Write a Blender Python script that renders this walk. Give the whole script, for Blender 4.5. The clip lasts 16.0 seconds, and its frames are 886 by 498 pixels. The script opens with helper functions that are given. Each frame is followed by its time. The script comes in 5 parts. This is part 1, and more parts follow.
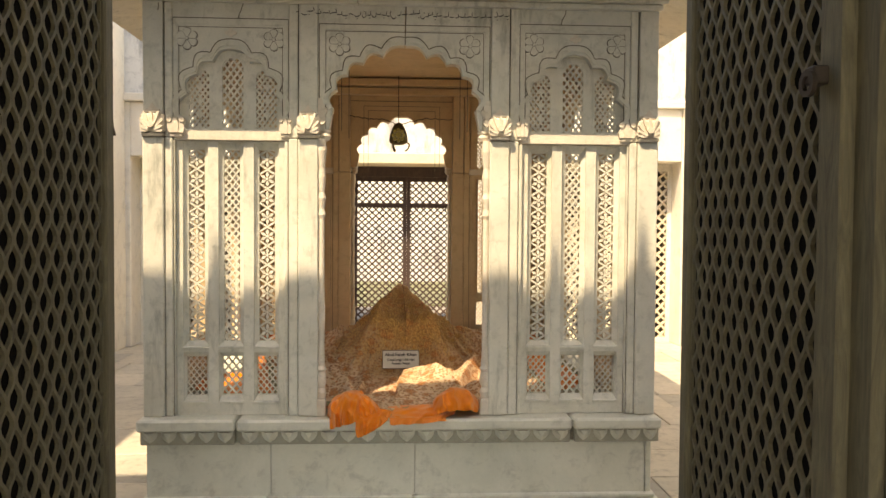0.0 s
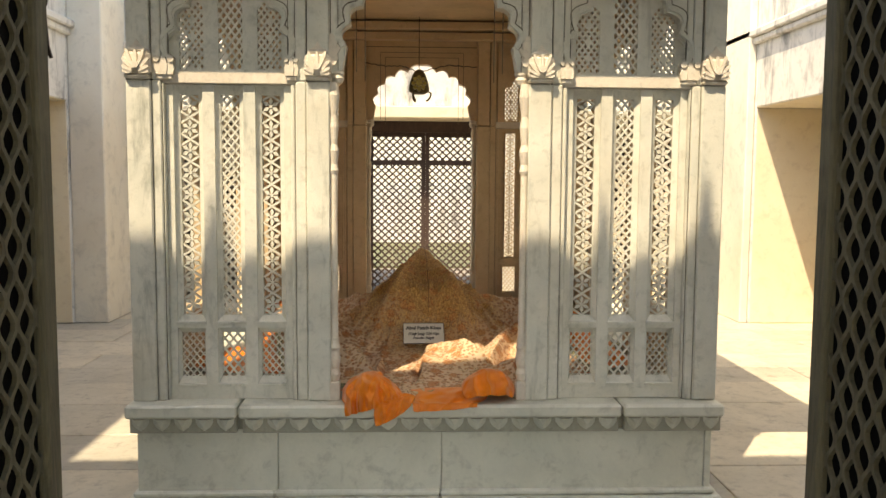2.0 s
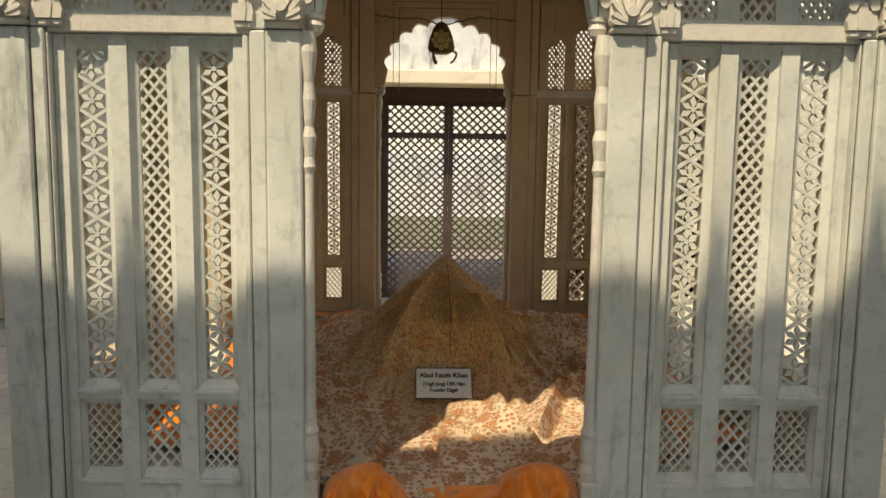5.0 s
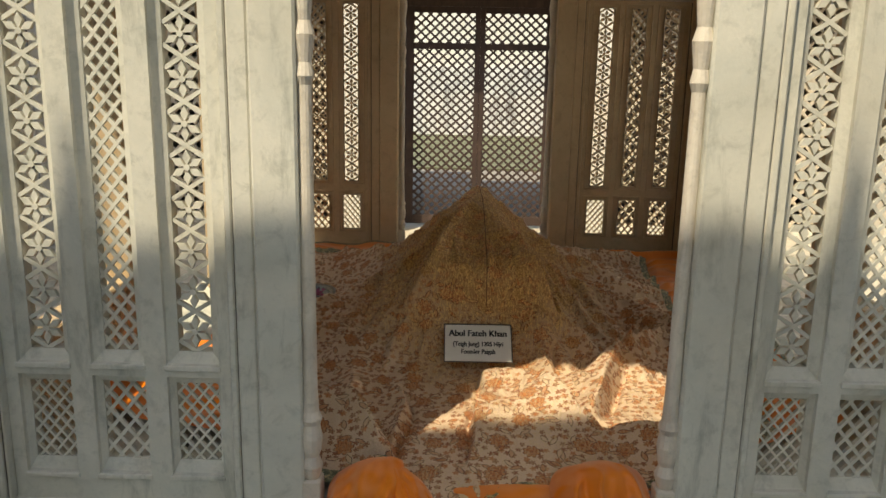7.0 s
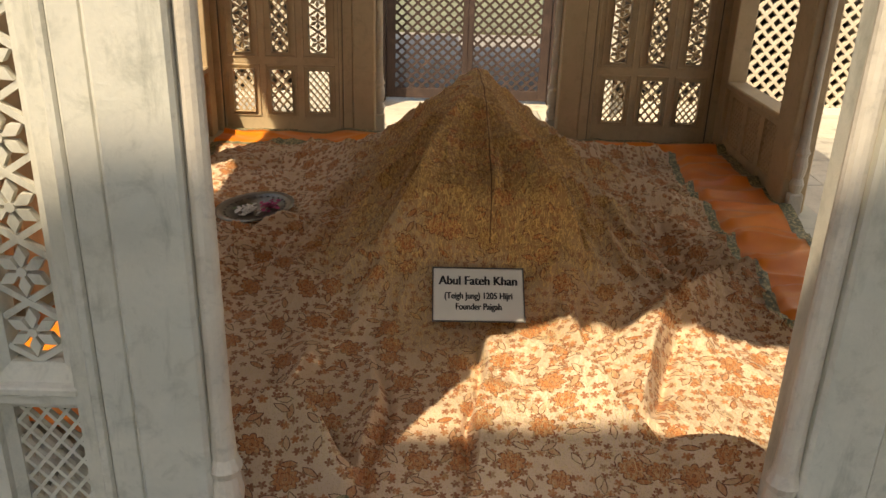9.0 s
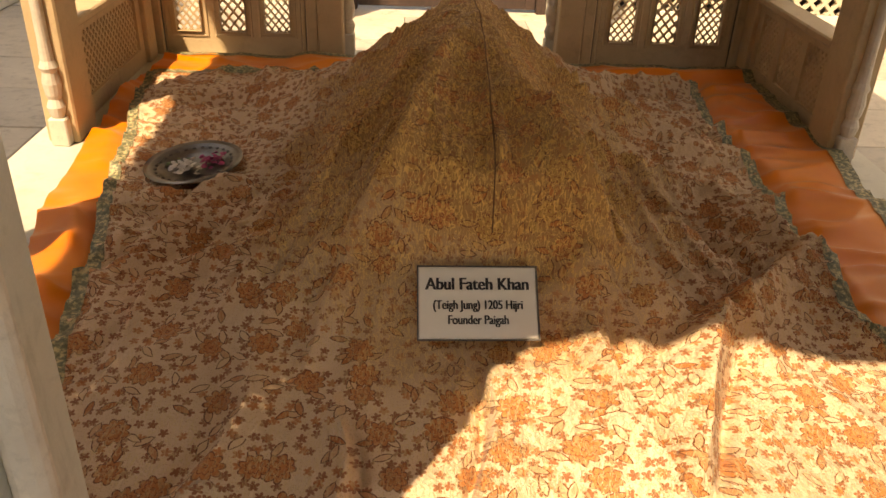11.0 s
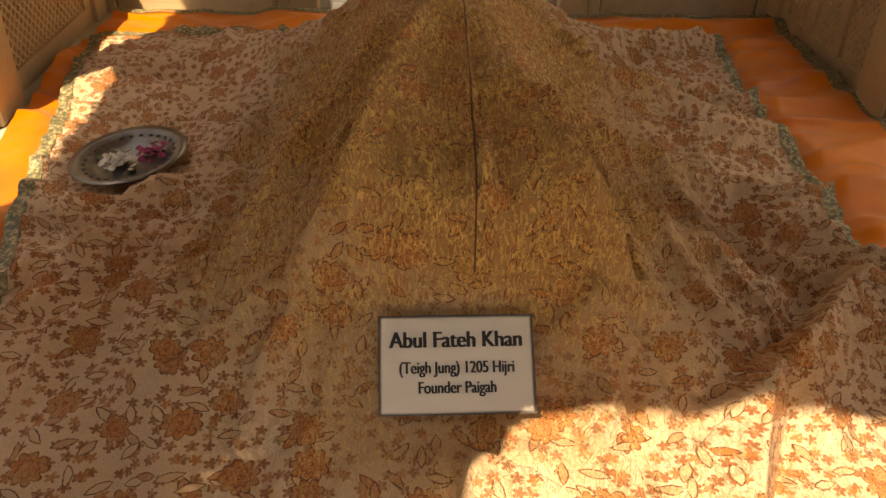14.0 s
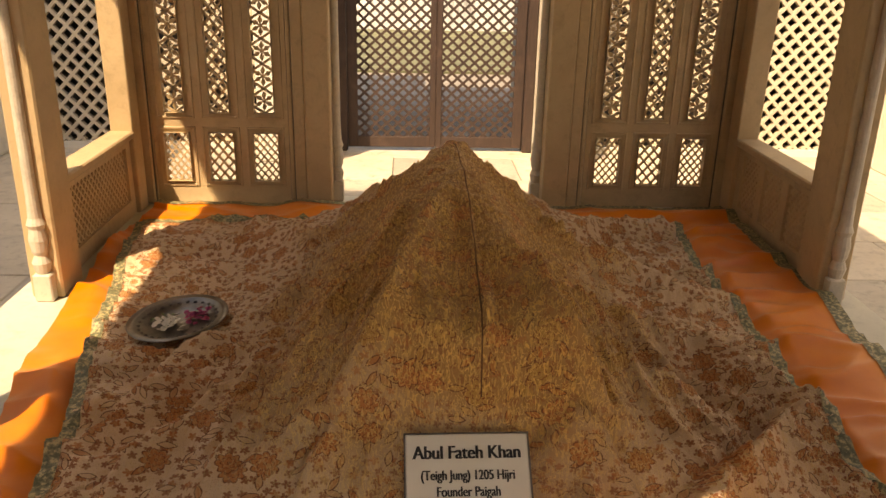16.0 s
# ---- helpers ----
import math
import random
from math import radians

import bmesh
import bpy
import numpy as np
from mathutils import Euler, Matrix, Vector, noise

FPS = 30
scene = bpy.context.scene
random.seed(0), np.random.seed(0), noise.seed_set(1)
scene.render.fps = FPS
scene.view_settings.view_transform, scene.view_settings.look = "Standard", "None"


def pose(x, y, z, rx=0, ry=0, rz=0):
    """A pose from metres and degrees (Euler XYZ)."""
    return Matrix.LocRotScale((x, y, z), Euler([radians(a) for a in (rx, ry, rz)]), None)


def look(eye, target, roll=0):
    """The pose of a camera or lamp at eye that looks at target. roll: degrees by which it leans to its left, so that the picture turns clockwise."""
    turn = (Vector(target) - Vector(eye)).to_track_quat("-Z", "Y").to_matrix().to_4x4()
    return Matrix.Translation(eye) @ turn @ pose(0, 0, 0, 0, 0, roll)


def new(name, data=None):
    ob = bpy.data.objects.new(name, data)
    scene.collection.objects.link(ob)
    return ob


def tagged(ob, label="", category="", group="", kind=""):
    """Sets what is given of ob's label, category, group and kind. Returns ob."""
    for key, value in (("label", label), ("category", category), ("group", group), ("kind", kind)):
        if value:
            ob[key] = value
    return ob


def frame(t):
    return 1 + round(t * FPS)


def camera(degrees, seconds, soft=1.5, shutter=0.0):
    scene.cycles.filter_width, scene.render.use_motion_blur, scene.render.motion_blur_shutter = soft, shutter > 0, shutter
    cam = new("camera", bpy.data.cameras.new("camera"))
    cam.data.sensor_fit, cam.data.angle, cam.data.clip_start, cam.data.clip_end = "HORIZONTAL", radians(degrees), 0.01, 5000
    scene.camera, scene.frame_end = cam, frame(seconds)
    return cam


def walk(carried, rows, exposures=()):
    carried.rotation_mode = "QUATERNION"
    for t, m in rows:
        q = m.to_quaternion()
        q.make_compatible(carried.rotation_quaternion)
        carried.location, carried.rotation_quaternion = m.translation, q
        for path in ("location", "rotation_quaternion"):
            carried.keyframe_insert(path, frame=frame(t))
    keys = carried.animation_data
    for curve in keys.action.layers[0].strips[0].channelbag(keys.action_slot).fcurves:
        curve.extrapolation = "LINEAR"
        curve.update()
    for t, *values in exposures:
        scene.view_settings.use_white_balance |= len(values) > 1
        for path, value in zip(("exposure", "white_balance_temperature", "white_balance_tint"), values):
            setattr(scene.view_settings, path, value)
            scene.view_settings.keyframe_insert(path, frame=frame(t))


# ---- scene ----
cam = camera(56.7, 16.0)
PATH = [
    (0, (0.267, 0.124, 1.578), (0.379, 2.12, 1.509), 0.4),
    (0.5, (0.284, 0.186, 1.58), (0.362, 2.182, 1.491), 0.6),
    (1, (0.251, 0.329, 1.573), (0.318, 2.325, 1.462), 0.5),
    (1.5, (0.207, 0.498, 1.574), (0.284, 2.491, 1.427), 0.4),
    (2, (0.223, 0.715, 1.565), (0.3, 2.707, 1.397), 0.4),
    (2.5, (0.262, 0.938, 1.601), (0.307, 2.927, 1.396), 0.6),
    (3, (0.257, 1.176, 1.572), (0.291, 3.165, 1.362), 0.8),
    (3.2, (0.254, 1.277, 1.579), (0.283, 3.265, 1.36), 0.7),
    (5.5, (0.238, 2.161, 1.685), (0.256, 4.142, 1.406), 0.9),
    (6, (0.172, 2.275, 1.682), (0.17, 4.247, 1.347), 0.9),
    (6.5, (0.189, 2.457, 1.661), (0.171, 4.416, 1.262), 0.4),
    (7, (0.216, 2.658, 1.646), (0.181, 4.606, 1.196), 1.1),
    (7.5, (0.208, 2.885, 1.629), (0.196, 4.814, 1.099), 0.8),
    (8, (0.162, 3.121, 1.58), (0.191, 5.028, 0.979), 0.6),
    (8.5, (0.166, 3.287, 1.59), (0.188, 5.165, 0.903), 1.0),
    (9, (0.192, 3.468, 1.596), (0.201, 5.316, 0.832), 1.8),
    (11.3, (0.171, 4.109, 1.541), (0.241, 5.845, 0.55), 2.2),
    (11.5, (0.184, 4.163, 1.537), (0.246, 5.892, 0.535), 2.1),
    (12, (0.209, 4.263, 1.54), (0.251, 5.976, 0.509), 1.7),
    (12.5, (0.235, 4.336, 1.536), (0.267, 6.034, 0.479), 1.4),
    (13, (0.24, 4.404, 1.523), (0.271, 6.084, 0.438), 1.1),
    (13.5, (0.244, 4.433, 1.517), (0.277, 6.103, 0.418), 1.0),
    (14, (0.244, 4.431, 1.521), (0.293, 6.095, 0.413), 1.0),
    (14.5, (0.235, 4.386, 1.541), (0.302, 6.113, 0.534), 1.4),
    (15, (0.222, 4.304, 1.571), (0.305, 6.109, 0.714), 1.5),
    (15.5, (0.209, 4.197, 1.59), (0.287, 6.054, 0.851), 1.3),
    (16, (0.184, 4.088, 1.601), (0.266, 5.963, 0.909), 1.3),
]
EXPOSURES = [(0.0, 1.85, 9700, 15), (3.0, 1.5, 8100, 9), (5.5, 1.1, 7700, 7), (8.0, 1.15, 7700, 8), (9.0, 1.42, 8200, 12), (11.5, 1.65, 11000, 21), (14.0, 1.75, 11000, 22), (15.0, 1.85, 11000, 22), (16.0, 1.65, 11000, 21)]
walk(cam, [(t, look(eye, target, roll)) for t, eye, target, roll in PATH], EXPOSURES)

# ---- world and sun ----
SUN = Vector((0.35, 0.56, -1.0)).normalized()
world = bpy.data.worlds.new("world")
scene.world = world
world.use_nodes = True
wn = world.node_tree
bg = wn.nodes["Background"]
sky = wn.nodes.new("ShaderNodeTexSky")
sky.sky_type = "NISHITA"
sky.sun_disc = False
sky.sun_elevation = math.asin(-SUN.z)
sky.sun_rotation = math.atan2(-SUN.x, -SUN.y)
wn.links.new(sky.outputs[0], bg.inputs[0])
bg.inputs[1].default_value = 0.15
lamp_data = bpy.data.lights.new("sun", "SUN")
lamp_data.energy = 2.3
lamp_data.angle = radians(0.6)
lamp_data.color = (1.0, 0.93, 0.80)
sun = new("sun", lamp_data)
sun.matrix_world = look((0, 0, 12), Vector((0, 0, 12)) + SUN)


# ---- materials ----
def node_mat(name):
    m = bpy.data.materials.new(name)
    m.use_nodes = True
    return m, m.node_tree, m.node_tree.nodes["Principled BSDF"]


def ramp(nt, src, stops):
    r = nt.nodes.new("ShaderNodeValToRGB")
    while len(r.color_ramp.elements) < len(stops):
        r.color_ramp.elements.new(0.5)
    for e, (p, c) in zip(r.color_ramp.elements, stops):
        e.position, e.color = p, (*c, 1.0) if len(c) == 3 else c
    nt.links.new(src, r.inputs[0])
    return r.outputs[0]


def noise_node(nt, vec, scale, detail=6.0, rough=0.6, dist=0.0):
    n = nt.nodes.new("ShaderNodeTexNoise")
    n.inputs["Scale"].default_value = scale
    n.inputs["Detail"].default_value = detail
    n.inputs["Roughness"].default_value = rough
    n.inputs["Distortion"].default_value = dist
    nt.links.new(vec, n.inputs["Vector"])
    return n.outputs["Fac"]


def coords(nt, scale=(1, 1, 1), world_space=True, rot=(0, 0, 0)):
    if world_space:
        c = nt.nodes.new("ShaderNodeNewGeometry").outputs["Position"]
    else:
        c = nt.nodes.new("ShaderNodeTexCoord").outputs["Object"]
    mp = nt.nodes.new("ShaderNodeMapping")
    mp.inputs["Scale"].default_value = scale
    mp.inputs["Rotation"].default_value = rot
    nt.links.new(c, mp.inputs[0])
    return mp.outputs[0]


def mix(nt, fac, a, b, blend="MIX"):
    n = nt.nodes.new("ShaderNodeMix")
    n.data_type, n.blend_type = "RGBA", blend
    for sock, v in ((n.inputs[0], fac), (n.inputs[6], a), (n.inputs[7], b)):
        if isinstance(v, (int, float)):
            sock.default_value = v
        elif isinstance(v, tuple):
            sock.default_value = (*v, 1.0)
        else:
            nt.links.new(v, sock)
    return n.outputs[2]


def bump(nt, bsdf, height, strength=0.3, dist=0.01):
    b = nt.nodes.new("ShaderNodeBump")
    b.inputs["Strength"].default_value = strength
    b.inputs["Distance"].default_value = dist
    nt.links.new(height, b.inputs["Height"])
    nt.links.new(b.outputs[0], bsdf.inputs["Normal"])


def weathered(name, base, stain, dirt, rough=0.55, stain_scale=3.0, streak=1.0, grain=60.0, bump_s=0.25, stain_amt=0.62, tint=None):
    """Stone or plaster with broad stains, streaks that run down and fine grain."""
    m, nt, b = node_mat(name)
    p = coords(nt)
    pv = coords(nt, (1.0, 1.0, 0.22))
    n1 = noise_node(nt, p, stain_scale, 8, 0.65, 0.6)
    n2 = noise_node(nt, pv, stain_scale * 3.2, 8, 0.7, 0.3)
    n3 = noise_node(nt, p, grain, 4, 0.6)
    c = mix(nt, ramp(nt, n1, [(0.38, (0, 0, 0)), (0.72, (1, 1, 1))]), base, stain)
    c = mix(nt, ramp(nt, n2, [(stain_amt, (0, 0, 0)), (stain_amt + 0.16, (streak, streak, streak))]), c, dirt)
    c = mix(nt, ramp(nt, n3, [(0.3, (0, 0, 0)), (0.75, (0.30, 0.30, 0.30))]), c, stain)
    n5 = noise_node(nt, p, stain_scale * 6.0, 6, 0.7, 0.4)
    c = mix(nt, ramp(nt, n5, [(0.52, (0, 0, 0)), (0.72, (0.42, 0.42, 0.42))]), c, dirt)
    if tint:
        n4 = noise_node(nt, p, stain_scale * 0.5, 4, 0.5)
        c = mix(nt, ramp(nt, n4, [(0.5, (0, 0, 0)), (0.8, (0.6, 0.6, 0.6))]), c, tint)
    nt.links.new(c, b.inputs["Base Color"])
    b.inputs["Roughness"].default_value = rough
    bump(nt, b, n3, bump_s, 0.004)
    return m


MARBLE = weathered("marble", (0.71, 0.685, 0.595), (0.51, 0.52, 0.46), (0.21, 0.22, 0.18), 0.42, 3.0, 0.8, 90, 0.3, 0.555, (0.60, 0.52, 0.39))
# inner copy of the marble; warm cloth bounce and shade are in its colour
MARBLE_BOUNCE = weathered("marble_inner_bounce", (0.62, 0.47, 0.29), (0.46, 0.34, 0.20), (0.27, 0.19, 0.12), 0.45, 2.6, 0.6, 80, 0.25, 0.60, (0.58, 0.44, 0.28))
CARVED = weathered("carved_stone", (0.70, 0.64, 0.54), (0.56, 0.50, 0.42), (0.30, 0.28, 0.24), 0.6, 6.0, 0.7, 70, 0.4, 0.6)
PLINTH = weathered("plinth_marble", (0.68, 0.67, 0.57), (0.52, 0.53, 0.45), (0.22, 0.22, 0.19), 0.4, 2.0, 0.7, 60, 0.2, 0.63)
SANDY = weathered("lime_stone_band", (0.42, 0.40, 0.32), (0.30, 0.30, 0.24), (0.16, 0.16, 0.14), 0.7, 5.0, 0.8, 50, 0.5, 0.58)
PLASTER = weathered("lime_plaster", (0.76, 0.73, 0.64), (0.66, 0.62, 0.53), (0.30, 0.30, 0.28), 0.85, 1.0, 0.75, 30, 0.35, 0.64, (0.70, 0.58, 0.44))
PLASTER_OLD = weathered("stained_plaster", (0.72, 0.70, 0.65), (0.58, 0.57, 0.53), (0.12, 0.12, 0.12), 0.9, 1.3, 0.95, 25, 0.6, 0.51)
JALI = weathered("jali_stone", (0.60, 0.53, 0.41), (0.50, 0.43, 0.33), (0.30, 0.25, 0.19), 0.8, 1.6, 0.5, 40, 0.2, 0.66)
CREAM = weathered("cream_paint", (0.74, 0.66, 0.50), (0.68, 0.58, 0.42), (0.45, 0.36, 0.26), 0.85, 1.2, 0.4, 40, 0.2, 0.68)
FLOORS = weathered("floor_stone", (0.62, 0.58, 0.49), (0.46, 0.43, 0.36), (0.20, 0.19, 0.165), 0.55, 2.2, 0.75, 45, 0.3, 0.55)
fl = FLOORS.node_tree
info = fl.nodes.new("ShaderNodeObjectInfo")
old = fl.nodes["Principled BSDF"].inputs["Base Color"].links[0].from_socket
shade = ramp(fl, info.outputs["Random"], [(0.0, (0.72, 0.72, 0.72)), (0.5, (0.95, 0.93, 0.90)), (1.0, (1.12, 1.06, 0.98))])
fl.links.new(mix(fl, 1.0, old, shade, "MULTIPLY"), fl.nodes["Principled BSDF"].inputs["Base Color"])
# mortar of the paving bed; its dark tone also shades the screened rooms
GROUT_ROOM_SHADE = weathered("mortar_and_room_shade", (0.26, 0.24, 0.21), (0.20, 0.19, 0.16), (0.10, 0.10, 0.09), 0.95, 4, 0.5, 60)


def wood_mat(name, base, dark, worn):
    m, nt, b = node_mat(name)
    p = coords(nt, (14, 14, 1.6))
    n1 = noise_node(nt, p, 3.0, 8, 0.7, 1.5)
    n2 = noise_node(nt, coords(nt), 7.0, 5, 0.6)
    c = mix(nt, ramp(nt, n1, [(0.35, (0, 0, 0)), (0.7, (1, 1, 1))]), base, dark)
    c = mix(nt, ramp(nt, n2, [(0.55, (0, 0, 0)), (0.8, (0.5, 0.5, 0.5))]), c, worn)
    nt.links.new(c, b.inputs["Base Color"])
    b.inputs["Roughness"].default_value = 0.72
    bump(nt, b, n1, 0.4, 0.004)
    return m


WOOD = wood_mat("dark_wood", (0.145, 0.128, 0.078), (0.060, 0.053, 0.034), (0.22, 0.195, 0.125))
WOOD_RED = wood_mat("brown_wood", (0.060, 0.034, 0.026), (0.030, 0.019, 0.016), (0.13, 0.080, 0.062))


def plain(name, col, rough=0.6, metal=0.0, var=0.25, scale=20.0, bump_s=0.1):
    m, nt, b = node_mat(name)
    n = noise_node(nt, coords(nt), scale, 5, 0.6)
    d = tuple(v * (1 - var) for v in col)
    c = mix(nt, ramp(nt, n, [(0.35, (0, 0, 0)), (0.7, (1, 1, 1))]), col, d)
    nt.links.new(c, b.inputs["Base Color"])
    b.inputs["Roughness"].default_value, b.inputs["Metallic"].default_value = rough, metal
    if bump_s:
        bump(nt, b, n, bump_s, 0.003)
    return m


# backing board in near-black: the shade inside the lattice holes is in this colour
BOARD = plain("hole_shade_board", (0.008, 0.007, 0.006), 0.95, 0.0, 0.5, 12)
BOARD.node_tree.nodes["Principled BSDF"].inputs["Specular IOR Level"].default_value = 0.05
GRIME = plain("joint_grime", (0.20, 0.175, 0.13), 0.95, 0.0, 0.6, 18)
IRON = plain("rusty_iron", (0.07, 0.055, 0.045), 0.6, 0.7)
STEEL = plain("tray_steel", (0.26, 0.25, 0.23), 0.34, 1.0, 0.35, 30)
STEEL_DARK = plain("tray_dark", (0.16, 0.15, 0.14), 0.5, 0.6, 0.3, 60)
WHITE = plain("sign_white", (0.74, 0.72, 0.66), 0.45, 0.0, 0.08, 9, 0.0)
INK = plain("sign_black", (0.012, 0.012, 0.014), 0.5, 0.0, 0.0, 9, 0.0)
INSCRIBED = plain("black_script", (0.06, 0.055, 0.05), 0.8)
BRASS = plain("lamp_brass", (0.16, 0.13, 0.06), 0.4, 0.8, 0.5, 40)
BLOOM = plain("lamp_flower_glass", (0.50, 0.42, 0.10), 0.3, 0.0, 0.5, 60)
PETAL_WHITE = plain("petal_white", (0.75, 0.72, 0.66), 0.7, 0, 0.2, 60)
PETAL_PINK = plain("petal_pink", (0.42, 0.06, 0.16), 0.7, 0, 0.4, 60)
LEAF = plain("stalk_green", (0.20, 0.26, 0.13), 0.7, 0, 0.4, 60)
GRASS = plain("grass", (0.17, 0.18, 0.10), 0.9, 0, 0.5, 4)
EARTH = plain("garden_path", (0.30, 0.27, 0.22), 0.9, 0, 0.3, 3)


def calc(nt, op, *args, clamp=False):
    n = nt.nodes.new("ShaderNodeMath")
    n.operation, n.use_clamp = op, clamp
    for sock, v in zip(n.inputs, args):
        if isinstance(v, (int, float)):
            sock.default_value = v
        else:
            nt.links.new(v, sock)
    return n.outputs[0]


def motif_cells(nt, uv, scale, rnd=0.8):
    """Scattered motifs: radius, turned angle, turned coordinates and a random value for each."""
    v = nt.nodes.new("ShaderNodeTexVoronoi")
    v.voronoi_dimensions = "2D"
    v.inputs["Scale"].default_value = scale
    v.inputs["Randomness"].default_value = rnd
    nt.links.new(uv, v.inputs["Vector"])
    d = nt.nodes.new("ShaderNodeVectorMath")
    d.operation = "SUBTRACT"
    nt.links.new(uv, d.inputs[0])
    nt.links.new(v.outputs["Position"], d.inputs[1])
    q = nt.nodes.new("ShaderNodeSeparateXYZ")
    nt.links.new(d.outputs[0], q.inputs[0])
    k = nt.nodes.new("ShaderNodeSeparateColor")
    nt.links.new(v.outputs["Color"], k.inputs[0])
    x, y = q.outputs[0], q.outputs[1]
    r = calc(nt, "SQRT", calc(nt, "ADD", calc(nt, "MULTIPLY", x, x), calc(nt, "MULTIPLY", y, y)))
    th = calc(nt, "ADD", calc(nt, "ARCTAN2", y, x), calc(nt, "MULTIPLY", k.outputs[0], 6.283))
    a = calc(nt, "MULTIPLY", r, calc(nt, "COSINE", th))
    b_ = calc(nt, "MULTIPLY", r, calc(nt, "SINE", th))
    return r, th, a, b_, k.outputs[1], k.outputs[2]


def inside(nt, value, limit, soft):
    """1 where value lies under limit, 0 over it."""
    return calc(nt, "MULTIPLY", calc(nt, "SUBTRACT", limit, value), 1.0 / soft, clamp=True)


def petalled(nt, th, radius, n, depth):
    return calc(nt, "MULTIPLY_ADD", calc(nt, "ABSOLUTE", calc(nt, "COSINE", calc(nt, "MULTIPLY", th, n / 2.0))), radius * depth, radius * (1 - depth))


def fabric(name):
    """Brocade: dotted pale ground printed with small leaves, outlined leaves and peonies, under a sheer gold weave."""
    m, nt, b = node_mat(name)
    p = coords(nt)
    uv = nt.nodes.new("ShaderNodeUVMap")
    uv.uv_map = "cloth"
    uv = uv.outputs[0]
    wob = nt.nodes.new("ShaderNodeTexNoise")
    wob.inputs["Scale"].default_value = 55.0
    wob.inputs["Detail"].default_value = 2.0
    nt.links.new(uv, wob.inputs["Vector"])
    off = nt.nodes.new("ShaderNodeVectorMath")
    off.operation = "MULTIPLY_ADD"
    nt.links.new(wob.outputs["Color"], off.inputs[0])
    off.inputs[1].default_value = (0.006, 0.006, 0.0)
    nt.links.new(uv, off.inputs[2])
    wuv = off.outputs[0]

    def stretched(sx, sy, turn=0.0):
        mp = nt.nodes.new("ShaderNodeMapping")
        mp.inputs["Scale"].default_value = (sx, sy, 1)
        mp.inputs["Rotation"].default_value = (0, 0, turn)
        nt.links.new(uv, mp.inputs[0])
        return mp.outputs[0]
    # how thick the gold weave lies: full over the peak, thin towards the hem
    sep = nt.nodes.new("ShaderNodeVectorMath")
    sep.operation = "SUBTRACT"
    nt.links.new(p, sep.inputs[0])
    sep.inputs[1].default_value = (0.30, 6.05, 1.10)
    sc = nt.nodes.new("ShaderNodeVectorMath")
    sc.operation = "MULTIPLY"
    nt.links.new(sep.outputs[0], sc.inputs[0])
    sc.inputs[1].default_value = (1.05, 0.62, 0.9)
    ln = nt.nodes.new("ShaderNodeVectorMath")
    ln.operation = "LENGTH"
    nt.links.new(sc.outputs[0], ln.inputs[0])
    ad = calc(nt, "MULTIPLY_ADD", noise_node(nt, p, 4.5, 5, 0.6), 0.55, ln.outputs["Value"])
    zone = ramp(nt, ad, [(0.72, (1, 1, 1)), (1.36, (0.0, 0.0, 0.0))])
    ground = mix(nt, noise_node(nt, p, 5.0, 4), GROUND_A, GROUND_B)
    gold = mix(nt, noise_node(nt, p, 6.0, 5), (0.48, 0.25, 0.065), (0.32, 0.155, 0.038))
    c = mix(nt, calc(nt, "MULTIPLY", zone, 0.88), ground, gold)
    # fine dots
    dv = nt.nodes.new("ShaderNodeTexVoronoi")
    dv.inputs["Scale"].default_value = 230.0
    dv.inputs["Randomness"].default_value = 0.55
    nt.links.new(uv, dv.inputs["Vector"])
    plain_part = calc(nt, "SUBTRACT", 1.0, calc(nt, "MULTIPLY", zone, 0.75))
    c = mix(nt, calc(nt, "MULTIPLY", inside(nt, dv.outputs["Distance"], 0.30, 0.10), calc(nt, "MULTIPLY", plain_part, 0.42)), c, (0.34, 0.13, 0.05))
    brown, rust = (0.30, 0.085, 0.020), (0.50, 0.17, 0.045)
    # small pointed leaves, two sizes
    for scale, size, keep, col in ((34.0, 0.0120, 0.22, brown), (27.0, 0.0120, 0.55, rust)):
        mp = nt.nodes.new("ShaderNodeMapping")
        mp.inputs["Location"].default_value = (scale * 0.013, scale * 0.007, 0)
        nt.links.new(wuv, mp.inputs[0])
        r, th, a, b_, k1, k2 = motif_cells(nt, mp.outputs[0], scale, 0.75)
        f = calc(nt, "MULTIPLY", inside(nt, r, petalled(nt, th, size, 5, 0.55), 0.0012), calc(nt, "GREATER_THAN", k1, keep))
        c = mix(nt, calc(nt, "MULTIPLY", f, calc(nt, "MULTIPLY_ADD", plain_part, 0.65, 0.25)), c, col)
    # outlined leaves
    for scale, shift in ((15.0, 0.31), (13.0, 0.77)):
        mp = nt.nodes.new("ShaderNodeMapping")
        mp.inputs["Location"].default_value = (shift, shift * 0.7, 0)
        nt.links.new(wuv, mp.inputs[0])
        r, th, a, b_, k1, k2 = motif_cells(nt, mp.outputs[0], scale, 0.9)
        f = calc(nt, "ADD", calc(nt, "DIVIDE", calc(nt, "ABSOLUTE", b_), 0.0095), calc(nt, "POWER", calc(nt, "DIVIDE", calc(nt, "ABSOLUTE", a), 0.023), 2.0))
        here = calc(nt, "GREATER_THAN", k1, 0.30)
        c = mix(nt, calc(nt, "MULTIPLY", inside(nt, f, 1.0, 0.06), here), c, (0.16, 0.055, 0.018))
        c = mix(nt, calc(nt, "MULTIPLY", inside(nt, f, 0.74, 0.08), here), c, mix(nt, k2, mix(nt, zone, (0.74, 0.55, 0.36), (0.50, 0.29, 0.09)), rust))
